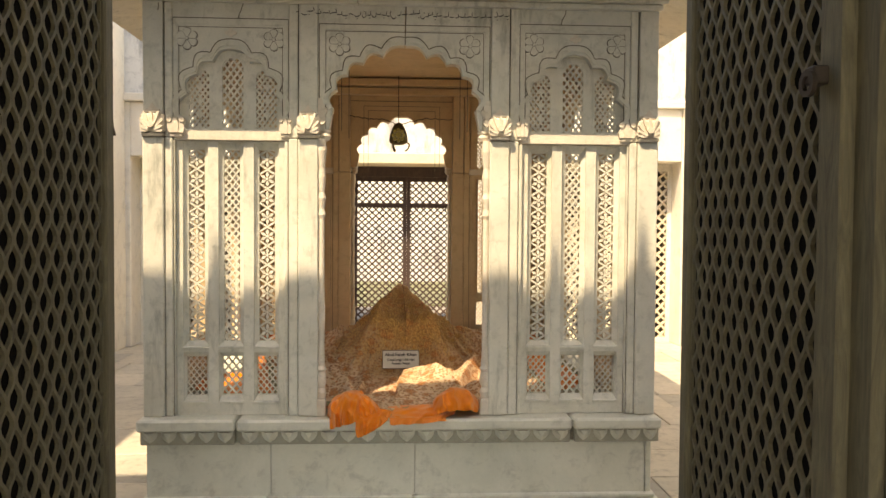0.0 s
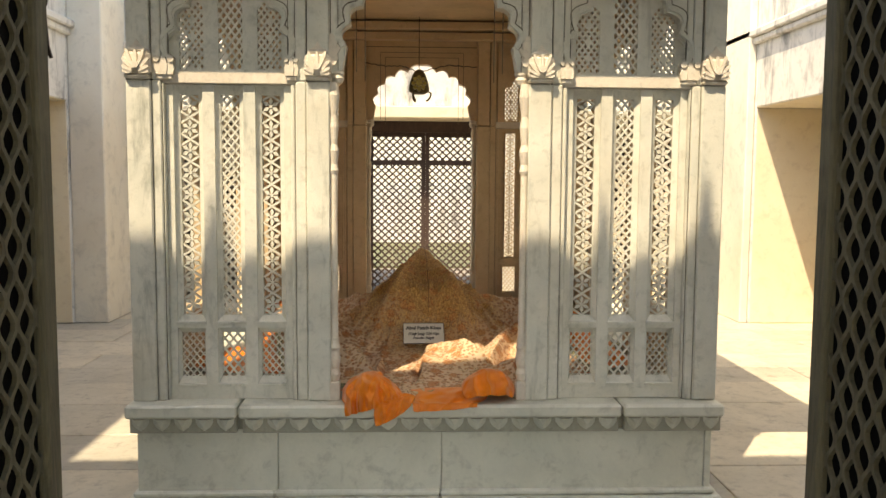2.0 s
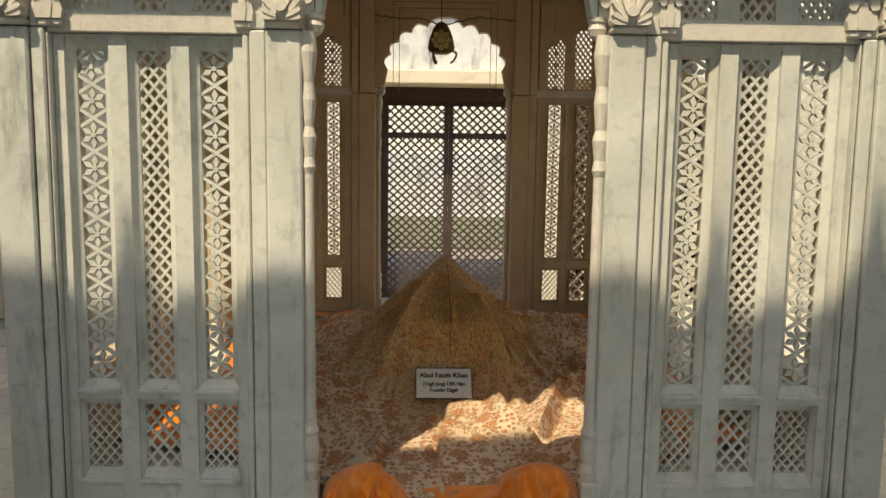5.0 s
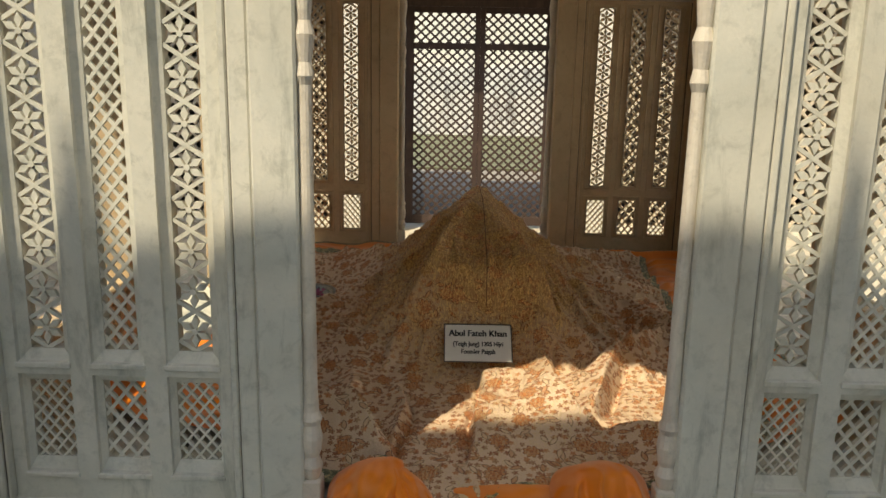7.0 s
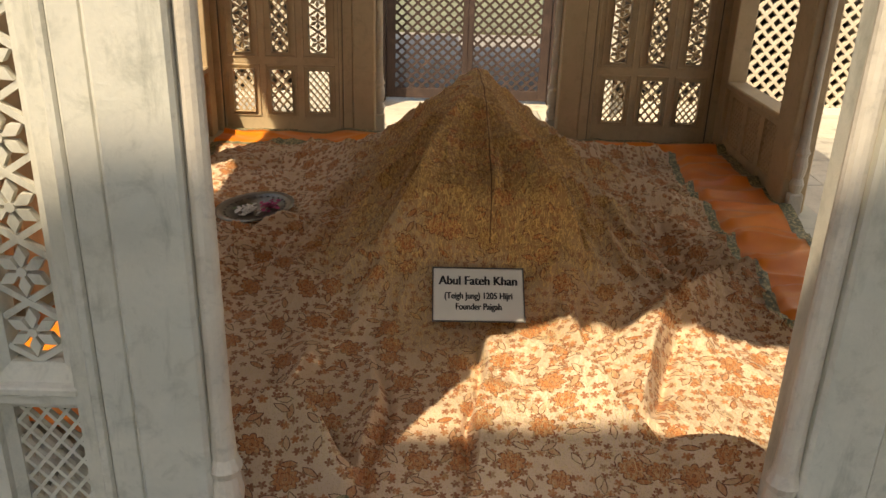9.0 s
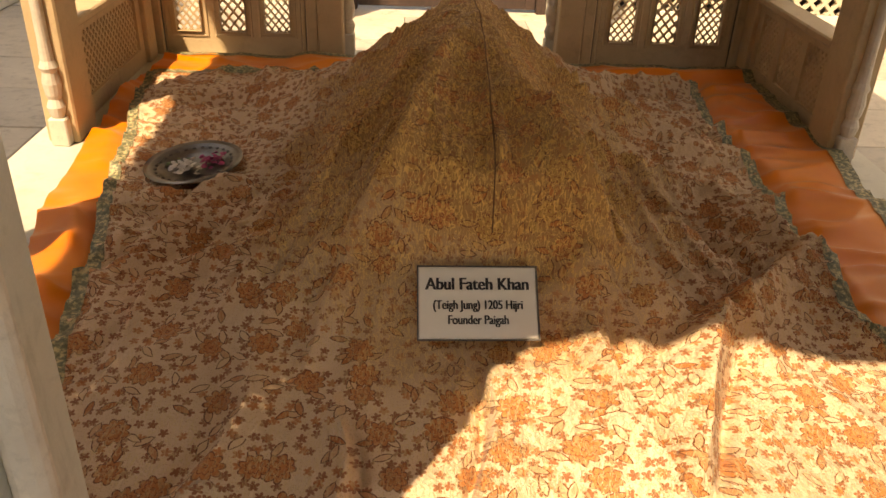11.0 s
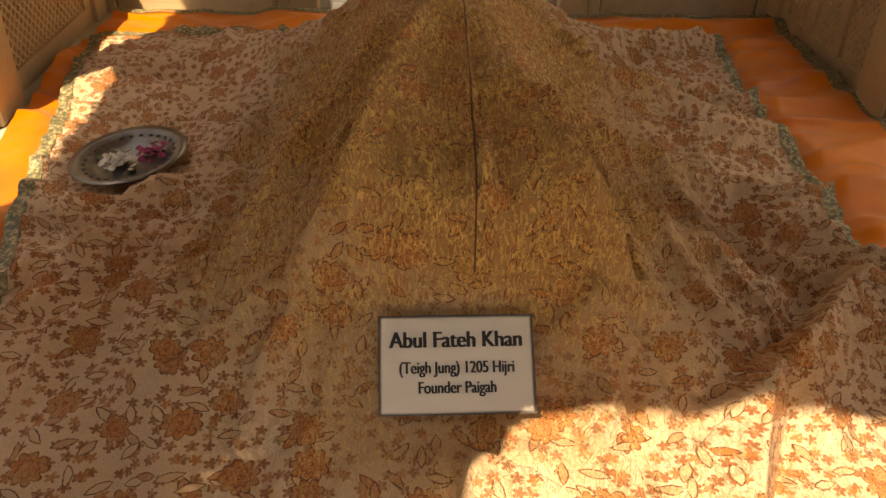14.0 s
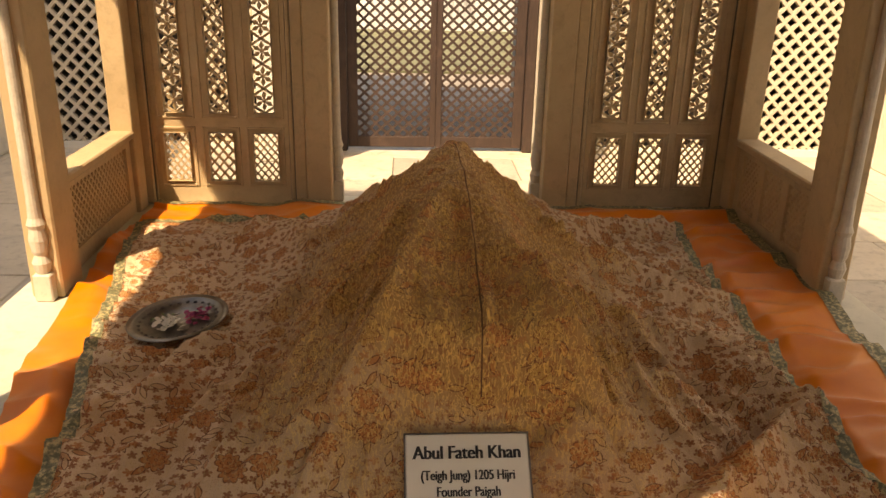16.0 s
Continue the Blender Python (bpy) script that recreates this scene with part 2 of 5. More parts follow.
    # peonies with jagged petals and drawn rings
    for scale, shift, size, n, keep in ((6.6, 0.13, 0.036, 9, 0.15), (5.4, 0.47, 0.031, 8, 0.45)):
        mp = nt.nodes.new("ShaderNodeMapping")
        mp.inputs["Location"].default_value = (shift, -shift, 0)
        nt.links.new(wuv, mp.inputs[0])
        r, th, a, b_, k1, k2 = motif_cells(nt, mp.outputs[0], scale, 0.8)
        rim = petalled(nt, th, size, n, 0.30)
        rel = calc(nt, "DIVIDE", r, rim)
        here = calc(nt, "GREATER_THAN", k1, keep)
        fill = mix(nt, noise_node(nt, uv, 60.0, 3), (0.46, 0.145, 0.035), (0.60, 0.27, 0.10))
        pale = mix(nt, zone, fill, (0.50, 0.28, 0.085))
        c = mix(nt, calc(nt, "MULTIPLY", inside(nt, rel, 1.0, 0.05), here), c, (0.20, 0.060, 0.018))
        c = mix(nt, calc(nt, "MULTIPLY", inside(nt, rel, 0.90, 0.05), here), c, mix(nt, calc(nt, "GREATER_THAN", k2, 0.55), fill, pale))
        rings = calc(nt, "GREATER_THAN", calc(nt, "SINE", calc(nt, "MULTIPLY", rel, 15.0)), 0.86)
        c = mix(nt, calc(nt, "MULTIPLY", calc(nt, "MULTIPLY", rings, inside(nt, rel, 0.88, 0.05)), here), c, (0.26, 0.075, 0.02))
    # curling gold threads: the contour lines of a stretched noise
    th1 = noise_node(nt, stretched(1.0, 0.40, 0.25), 72.0, 1, 0.5, 1.4)
    th2 = noise_node(nt, stretched(0.9, 0.30, -0.2), 150.0, 2, 0.5, 0.6)
    line1 = ramp(nt, th1, [(0.465, (0, 0, 0)), (0.485, (1, 1, 1)), (0.515, (1, 1, 1)), (0.535, (0, 0, 0))])
    line2 = ramp(nt, th2, [(0.54, (0, 0, 0)), (0.60, (1, 1, 1))])
    mid = noise_node(nt, p, 4.0, 4)
    spread = ramp(nt, mid, [(0.42, (0.40, 0.40, 0.40)), (0.58, (0.85, 0.85, 0.85))])
    area = mix(nt, zone, spread, (0.95, 0.95, 0.95))
    amount = mix(nt, 1.0, calc(nt, "MAXIMUM", calc(nt, "MULTIPLY", line1, 0.9), calc(nt, "MULTIPLY", line2, 0.55)), area, "MULTIPLY")
    c = mix(nt, amount, c, mix(nt, zone, (0.74, 0.56, 0.30), (0.88, 0.58, 0.20)))
    nt.links.new(c, b.inputs["Base Color"])
    nt.links.new(mix(nt, amount, (0.0, 0.0, 0.0), (0.40, 0.40, 0.40)), b.inputs["Metallic"])
    nt.links.new(mix(nt, amount, (0.72, 0.72, 0.72), (0.34, 0.34, 0.34)), b.inputs["Roughness"])
    b.inputs["Sheen Weight"].default_value = 0.08
    crumple = noise_node(nt, p, 26.0, 4, 0.6, 0.5)
    bump(nt, b, calc(nt, "MULTIPLY_ADD", crumple, 2.4, amount), 0.8, 0.006)
    return m


GROUND_A, GROUND_B = (0.80, 0.61, 0.44), (0.66, 0.47, 0.30)
BROCADE = fabric("brocade_cloth")


def satin(name, col, dark):
    m, nt, b = node_mat(name)
    p = coords(nt)
    n = noise_node(nt, p, 5.0, 5, 0.6)
    w = noise_node(nt, coords(nt, (1, 6, 6)), 60.0, 3)
    c = mix(nt, ramp(nt, n, [(0.3, (0, 0, 0)), (0.75, (1, 1, 1))]), col, dark)
    nt.links.new(c, b.inputs["Base Color"])
    b.inputs["Roughness"].default_value = 0.40
    b.inputs["Sheen Weight"].default_value = 0.2
    bump(nt, b, w, 0.12, 0.002)
    return m


SATIN = satin("orange_satin", (0.88, 0.255, 0.006), (0.70, 0.155, 0.004))
TRIM = plain("green_gold_border", (0.13, 0.16, 0.075), 0.5, 0.0, 0.4, 60)
tb = TRIM.node_tree
tnoise = noise_node(tb, coords(tb), 95.0, 3, 0.6)
tmix = ramp(tb, tnoise, [(0.40, (0.11, 0.115, 0.06)), (0.52, (0.22, 0.21, 0.12)), (0.60, (0.52, 0.43, 0.23))])
tb.links.new(tmix, tb.nodes["Principled BSDF"].inputs["Base Color"])
SEAM = plain("seam_thread", (0.17, 0.08, 0.03), 0.8)


# ---- mesh helpers ----
class Build:
    def __init__(self):
        self.v, self.f = [], []

    def add(self, verts, faces):
        k = len(self.v)
        self.v.extend(tuple(p) for p in verts)
        self.f.extend(tuple(i + k for i in q) for q in faces)

    def box(self, a, b, c=0.0):
        """A box between two corners, its edges chamfered by c."""
        x0, x1 = sorted((a[0], b[0]))
        y0, y1 = sorted((a[1], b[1]))
        z0, z1 = sorted((a[2], b[2]))
        c = min(c, 0.45 * min(x1 - x0, y1 - y0, z1 - z0))
        if c <= 0:
            self.add([(x, y, z) for x in (x0, x1) for y in (y0, y1) for z in (z0, z1)],
                     [(0, 1, 3, 2), (4, 6, 7, 5), (0, 4, 5, 1), (2, 3, 7, 6), (0, 2, 6, 4), (1, 5, 7, 3)])
            return
        bm = bmesh.new()
        vs = [bm.verts.new((x, y, z)) for x in (x0, x1) for y in (y0, y1) for z in (z0, z1)]
        for q in [(0, 1, 3, 2), (4, 6, 7, 5), (0, 4, 5, 1), (2, 3, 7, 6), (0, 2, 6, 4), (1, 5, 7, 3)]:
            bm.faces.new([vs[i] for i in q])
        bmesh.ops.bevel(bm, geom=bm.edges[:], offset=c, segments=1, affect="EDGES")
        bm.verts.index_update()
        self.add([v.co.copy() for v in bm.verts], [[v.index for v in f.verts] for f in bm.faces])
        bm.free()

    def bar(self, p, q, w, y0, y1):
        """A lattice bar in the xz plane from p to q, w wide, between the depths y0 and y1."""
        d = Vector((q[0] - p[0], q[1] - p[1]))
        if d.length < 1e-4:
            return
        n = Vector((-d.y, d.x)).normalized() * (w / 2)
        ring = [(p[0] + n.x, p[1] + n.y), (q[0] + n.x, q[1] + n.y), (q[0] - n.x, q[1] - n.y), (p[0] - n.x, p[1] - n.y)]
        self.poly(ring, y0, y1)

    def poly(self, ring, y0, y1):
        """A convex outline in xz pushed from y0 to y1."""
        n = len(ring)
        vs = [(x, y0, z) for x, z in ring] + [(x, y1, z) for x, z in ring]
        self.add(vs, [tuple(range(n)), tuple(range(2 * n - 1, n - 1, -1))] + [(i, (i + 1) % n, n + (i + 1) % n, n + i) for i in range(n)])

    def turned(self, profile, centre, n=20):
        """A body of revolution from (radius, z) pairs."""
        k = len(self.v)
        for r, z in profile:
            for i in range(n):
                a = 2 * math.pi * i / n
                self.v.append((centre[0] + r * math.cos(a), centre[1] + r * math.sin(a), centre[2] + z))
        for j in range(len(profile) - 1):
            for i in range(n):
                self.f.append((k + j * n + i, k + j * n + (i + 1) % n, k + (j + 1) * n + (i + 1) % n, k + (j + 1) * n + i))
        self.f.append(tuple(k + i for i in reversed(range(n))))
        self.f.append(tuple(k + (len(profile) - 1) * n + i for i in range(n)))

    def mesh(self, name, mat, smooth=False):
        me = bpy.data.meshes.new(name)
        me.from_pydata(self.v, [], self.f)
        me.materials.append(mat)
        bm = bmesh.new()
        bm.from_mesh(me)
        bmesh.ops.recalc_face_normals(bm, faces=bm.faces[:])
        bm.to_mesh(me)
        bm.free()
        if smooth:
            me.polygons.foreach_set("use_smooth", [True] * len(me.polygons))
        me.update()
        return me


def part(name, b, mat, parent=None, label="", m=None, smooth=False):
    ob = new(name, b.mesh(name, mat, smooth) if isinstance(b, Build) else b)
    if parent:
        ob.parent = parent
    if m is not None:
        ob.matrix_basis = m
    if label:
        ob["label"] = label
    return ob


def thing(name, label, category, m=None, group="", kind=""):
    ob = new(name)
    ob.empty_display_size = 0.1
    if m is not None:
        ob.matrix_basis = m
    return tagged(ob, label, category, group, kind)


def plate_with_hole(outer, hole, y0, y1):
    """A plate in the xz plane with one hole through it."""
    bm = bmesh.new()
    loops = []
    for ring in (outer, hole):
        vs = [bm.verts.new((x, y0, z)) for x, z in ring]
        loops.append([bm.edges.new((vs[i], vs[(i + 1) % len(vs)])) for i in range(len(vs))])
    bmesh.ops.triangle_fill(bm, use_beauty=True, edges=loops[0] + loops[1], normal=(0, -1, 0))
    r = bmesh.ops.extrude_face_region(bm, geom=bm.faces[:])
    bmesh.ops.translate(bm, vec=(0, y1 - y0, 0), verts=[g for g in r["geom"] if isinstance(g, bmesh.types.BMVert)])
    b = Build()
    bm.verts.index_update()
    b.add([v.co.copy() for v in bm.verts], [[v.index for v in f.verts] for f in bm.faces])
    bm.free()
    return b


def outline_plate(b, ring, y0, y1):
    """A plate of any outline in the xz plane."""
    bm = bmesh.new()
    f = bm.faces.new([bm.verts.new((x, y0, z)) for x, z in ring])
    r = bmesh.ops.extrude_face_region(bm, geom=[f])
    bmesh.ops.translate(bm, vec=(0, y1 - y0, 0), verts=[g for g in r["geom"] if isinstance(g, bmesh.types.BMVert)])
    if not any(abs(q.normal.y) > 0.9 and all(abs(v.co.y - y0) < 1e-6 for v in q.verts) for q in bm.faces):
        bm.faces.new([v for v in bm.verts if abs(v.co.y - y0) < 1e-6])
    bmesh.ops.triangulate(bm, faces=bm.faces[:])
    bm.verts.index_update()
    b.add([v.co.copy() for v in bm.verts], [[v.index for v in q.verts] for q in bm.faces])
    bm.free()


def cusped(half, spring, apex, lobes, cx=0.0, n=7, tip=0.045):
    """The outline of a cusped arch from its left springing to its right one; an even count of lobes meets in a tip."""
    base = []
    for i in range(lobes + 1):
        a = math.pi * (1 - i / lobes)
        base.append(Vector((half * math.cos(a), (apex - spring - tip) * math.sin(a) ** 0.92)))
    base[lobes // 2].y += tip
    pts = []
    for i in range(lobes):
        p, q = base[i], base[i + 1]
        d = q - p
        out = Vector((-d.y, d.x)).normalized()
        top = i in (lobes // 2, lobes // 2 - 1)
        for k in range(n):
            s = k / n
            w = p + d * s + out * math.sin(math.pi * s) * d.length * (0.20 if top else 0.34)
            pts.append((cx + w.x, spring + w.y))
    pts.append((cx + base[-1].x, spring + base[-1].y))
    return pts


def line(b, pts, w, y0, y1):
    for p, q in zip(pts[:-1], pts[1:]):
        b.bar(p, q, w, y0, y1)


def wavy(b, x0, x1, z0, z1, pitch, w, y0, y1, rise):
    """Upright bars that swing to and fro and touch their neighbours, leaving pointed oval holes."""
    period = pitch * rise
    k = 0
    steps = int((z1 - z0) / period * 8)
    while x0 + k * pitch / 2 < x1 + pitch / 2:
        ring = []
        for i in range(steps + 1):
            z = z0 + (z1 - z0) * i / steps
            ph = 2 * math.pi * (z - z0) / period
            x = x0 + k * pitch / 2 + (1 if k % 2 else -1) * pitch * 0.235 * math.cos(ph)
            ring.append((min(max(x, x0), x1), z))
        vs = []
        for x, z in ring:
            vs += [(x - w / 2, y0, z), (x + w / 2, y0, z), (x + w / 2, y1, z), (x - w / 2, y1, z)]
        fs = []
        for i in range(steps):
            a = 4 * i
            fs += [(a + j, a + (j + 1) % 4, a + 4 + (j + 1) % 4, a + 4 + j) for j in range(4)]
        b.add(vs, fs)
        k += 1


def clip(p, q, x0, x1, z0, z1):
    t0, t1 = 0.0, 1.0
    d = (q[0] - p[0], q[1] - p[1])
    for a, b in ((-d[0], p[0] - x0), (d[0], x1 - p[0]), (-d[1], p[1] - z0), (d[1], z1 - p[1])):
        if abs(a) < 1e-9:
            if b < 0:
                return None
        else:
            t = b / a
            if a < 0:
                t0 = max(t0, t)
            else:
                t1 = min(t1, t)
    if t0 >= t1:
        return None
    return (p[0] + d[0] * t0, p[1] + d[1] * t0), (p[0] + d[0] * t1, p[1] + d[1] * t1)


def diagonal(b, x0, x1, z0, z1, step, w, y0, y1, rise=1.15):
    """Bars crossing both ways with a pitch of step across and step * rise up."""
    W, Hh = x1 - x0, z1 - z0
    count = int((W + Hh / rise) / step) + 2
    for s in (1, -1):
        for i in range(-1, count):
            xs = x0 - Hh / rise + i * step if s == 1 else x0 + i * step
            p, q = ((xs, z0), (xs + Hh / rise, z1)) if s == 1 else ((xs, z0), (xs - Hh / rise, z1))
            c = clip(p, q, x0, x1, z0, z1)
            if c:
                b.bar(*c, w, y0 + (0.0006 if s < 0 else 0), y1 - (0.0006 if s < 0 else 0))


def starry(b, x0, x1, z0, z1, w, y0, y1):
    """Six-petalled flowers one above the other, with crossed bars between them."""
    W, cx = x1 - x0, (x0 + x1) / 2
    pitch = W * 1.22
    n = max(1, round((z1 - z0) / pitch))
    pitch = (z1 - z0) / n
    for i in range(n):
        zc = z0 + (i + 0.5) * pitch
        r = W * 0.47
        for k in range(6):
            a = radians(90 + 60 * k)
            dx, dz = math.cos(a), math.sin(a)
            px, pz = -dz, dx
            ring = [(cx + dx * r * 0.12, zc + dz * r * 0.12), (cx + dx * r * 0.6 + px * r * 0.24, zc + dz * r * 0.6 + pz * r * 0.24),
                    (cx + dx * r * 1.06, zc + dz * r * 1.06), (cx + dx * r * 0.6 - px * r * 0.24, zc + dz * r * 0.6 - pz * r * 0.24)]
            b.poly(ring, y0 - 0.002, y1)
        b.poly([(cx + 0.2 * r * math.cos(a * math.pi / 4), zc + 0.2 * r * math.sin(a * math.pi / 4)) for a in range(8)], y0 - 0.005, y1)
        for s in (1, -1):
            for dz in (-0.5, 0.5):
                z = zc + dz * pitch
                c = clip((x0, z - s * W * 0.32), (x1, z + s * W * 0.32), x0, x1, z0, z1)
                if c and (dz < 0 or i == n - 1):
                    b.bar(*c, w, y0 + 0.0004 * s, y1)


def sloped_frame(b, xo0, xo1, zo0, zo1, xi0, xi1, zi0, zi1, y0, y1):
    """The splayed reveal from an outer rectangle at y0 to an inner one at y1."""
    o = [(xo0, y0, zo0), (xo1, y0, zo0), (xo1, y0, zo1), (xo0, y0, zo1)]
    i = [(xi0, y1, zi0), (xi1, y1, zi0), (xi1, y1, zi1), (xi0, y1, zi1)]
    k = [(x, y1 + 0.02, z) for x, _, z in i]
    b.add(o + i + k, [(j, (j + 1) % 4, 4 + (j + 1) % 4, 4 + j) for j in range(4)] + [(4 + j, 4 + (j + 1) % 4, 8 + (j + 1) % 4, 8 + j) for j in range(4)])


# ---- plan ----
XC, Y0, Y1 = 0.305, 4.55, 7.60
YC = (Y0 + Y1) / 2
HALF, DEEP = 1.37, (Y1 - Y0) / 2 + 0.05
TOP, SPRING, WALLTOP = 0.53, 2.005, 2.71
FRONT = pose(XC, Y0, 0)
BACK = pose(XC, Y1, 0, 0, 0, 180)
LEFT = pose(XC - 1.30, YC, 0, 0, 0, -90)
RIGHT = pose(XC + 1.30, YC, 0, 0, 0, 90)


# ---- ground ----
def floor_slabs():
    ground = thing("ground", "earth and mortar bed under pale stone paving", "ground", kind="structure")
    b = Build()
    b.box((-60, -40, -0.30), (60, 80, -0.012))
    part("bed", b, GROUT_ROOM_SHADE, ground)
    rng = random.Random(5)
    y = -1.0
    while y < 10.6:
        d = rng.choice((0.52, 0.60, 0.68))
        x = -4.6 - rng.random() * 0.6
        while x < 5.3:
            w = rng.choice((0.62, 0.78, 0.95, 1.1))
            h = rng.uniform(-0.003, 0.003)
            s = Build()
            s.box((x + 0.004, y + 0.004, -0.05), (x + w - 0.004, y + d - 0.004, h), 0.004)
            cx, cy = x + w / 2, y + d / 2
            if not (abs(cx - XC) < 1.0 and 4.9 < cy < 7.2):
                part("paving_slab", s, FLOORS, ground)
            x += w
        y += d
    return ground


# ---- the marble enclosure ----
def capital(b, cx, y, z, w, h):
    """A lotus capital: a swelling block carved with a fan of ribbed petals that meet under a boss."""
    b.box((cx - w * 0.46, y - 0.024, z), (cx + w * 0.46, y + 0.04, z + h * 0.14), 0.008)
    b.box((cx - w * 0.50, y - 0.027, z + h * 0.12), (cx + w * 0.50, y + 0.05, z + h * 0.90), 0.018)
    b.box((cx - w * 0.40, y - 0.020, z + h * 0.80), (cx + w * 0.40, y + 0.05, z + h), 0.012)
    ox, oz = cx, z + h * 0.16
    for k in range(9):
        a = radians(-82 + 164 * k / 8)
        reach = min(h * 0.74 / max(0.3, math.cos(a)), w * 0.47 / max(0.05, abs(math.sin(a))))
        dx, dz = math.sin(a), math.cos(a)
        px, pz = dz, -dx
        hw = w * 0.062
        ring = []
        for t, k2 in ((0.25, 0.5), (0.6, 0.9), (0.85, 0.95), (1.0, 0.6)):
            ring.append((ox + dx * reach * t + px * hw * k2, oz + dz * reach * t + pz * hw * k2))
        for t, k2 in ((1.0, -0.6), (0.85, -0.95), (0.6, -0.9), (0.25, -0.5)):
            ring.append((ox + dx * reach * t + px * hw * k2, oz + dz * reach * t + pz * hw * k2))
        b.poly(ring, y - 0.036 - 0.004 * (k % 2), y + 0.01)
    b.poly([(cx + w * 0.15 * math.cos(a * math.pi / 6), z + h * 0.42 + w * 0.13 * math.sin(a * math.pi / 6)) for a in range(12)], y - 0.048, y)
    b.poly([(cx - w * 0.30, z + h * 0.96), (cx + w * 0.30, z + h * 0.96), (cx + w * 0.10, z + h * 1.10), (cx, z + h * 1.24), (cx - w * 0.10, z + h * 1.10)], y - 0.010, y + 0.01)


def rosette(wall, cx, cz, r, y, mat):
    """A six-petalled flower in low relief with grime in its outline."""
    def bloom(scale, y0, y1, b):
        ring = []
        for t in range(60):
            a = 2 * math.pi * t / 60
            rr = r * (0.70 + 0.30 * abs(math.cos(3 * a)) ** 0.6) * scale
            ring.append((cx + rr * math.sin(a), cz + rr * math.cos(a)))
        b.poly(ring, y0, y1)
    g = Build()
    bloom(1.06, y - 0.002, y + 0.004, g)
    f = Build()
    bloom(0.97, y - 0.009, y + 0.004, f)
    flower = part("rosette", f, mat, wall)
    for k in range(6):
        a = radians(30 + 60 * k)
        g.bar((cx + 0.2 * r * math.sin(a), cz + 0.2 * r * math.cos(a)), (cx + 0.72 * r * math.sin(a), cz + 0.72 * r * math.cos(a)), 0.0020, y - 0.0098, y - 0.008)
    g.poly([(cx + r * 0.18 * math.cos(a * math.pi / 5), cz + r * 0.18 * math.sin(a * math.pi / 5)) for a in range(10)], y - 0.0105, y - 0.008)
    part("rosette_outline", g, GRIME, flower)
    c = Build()
    c.poly([(cx + r * 0.14 * math.cos(a * math.pi / 5), cz + r * 0.14 * math.sin(a * math.pi / 5)) for a in range(10)], y - 0.015, y - 0.008)
    part("rosette_heart", c, mat, flower)


def colonnette(b, cx, y, z0, z1):
    """A slender engaged shaft with a moulded foot and neck."""
    b.box((cx - 0.026, y - 0.026, z0), (cx + 0.026, y + 0.03, z0 + 0.09), 0.004)
    h = z1 - z0
    prof = [(0.018, 0.085), (0.024, 0.10), (0.030, 0.125), (0.020, 0.15), (0.026, 0.165), (0.030, 0.20), (0.024, 0.235), (0.030, 0.25), (0.022, 0.27), (0.019, 0.34),
            (0.017, h - 0.42), (0.024, h - 0.40), (0.018, h - 0.37), (0.026, h - 0.31), (0.017, h - 0.28), (0.025, h - 0.20), (0.018, h - 0.15), (0.030, h - 0.06), (0.022, h)]
    b.turned([(r * 0.95, z) for r, z in prof], (cx, y, z0), 14)


def window_of(panel, cx, z0, z1, w, style, y, mat):
    b = Build()
    x0, x1 = cx - w / 2, cx + w / 2
    if style == "star":
        starry(b, x0, x1, z0, z1, 0.0100, y + 0.006, y + 0.018)
    else:
        diagonal(b, x0 - 0.002, x1 + 0.002, z0 - 0.002, z1 + 0.002, w / (2.6 if style == "diag" else 3.4), 0.0084 if style == "diag" else 0.0058, y + 0.006, y + 0.018, 1.2)
    part("lattice", b, mat, panel)


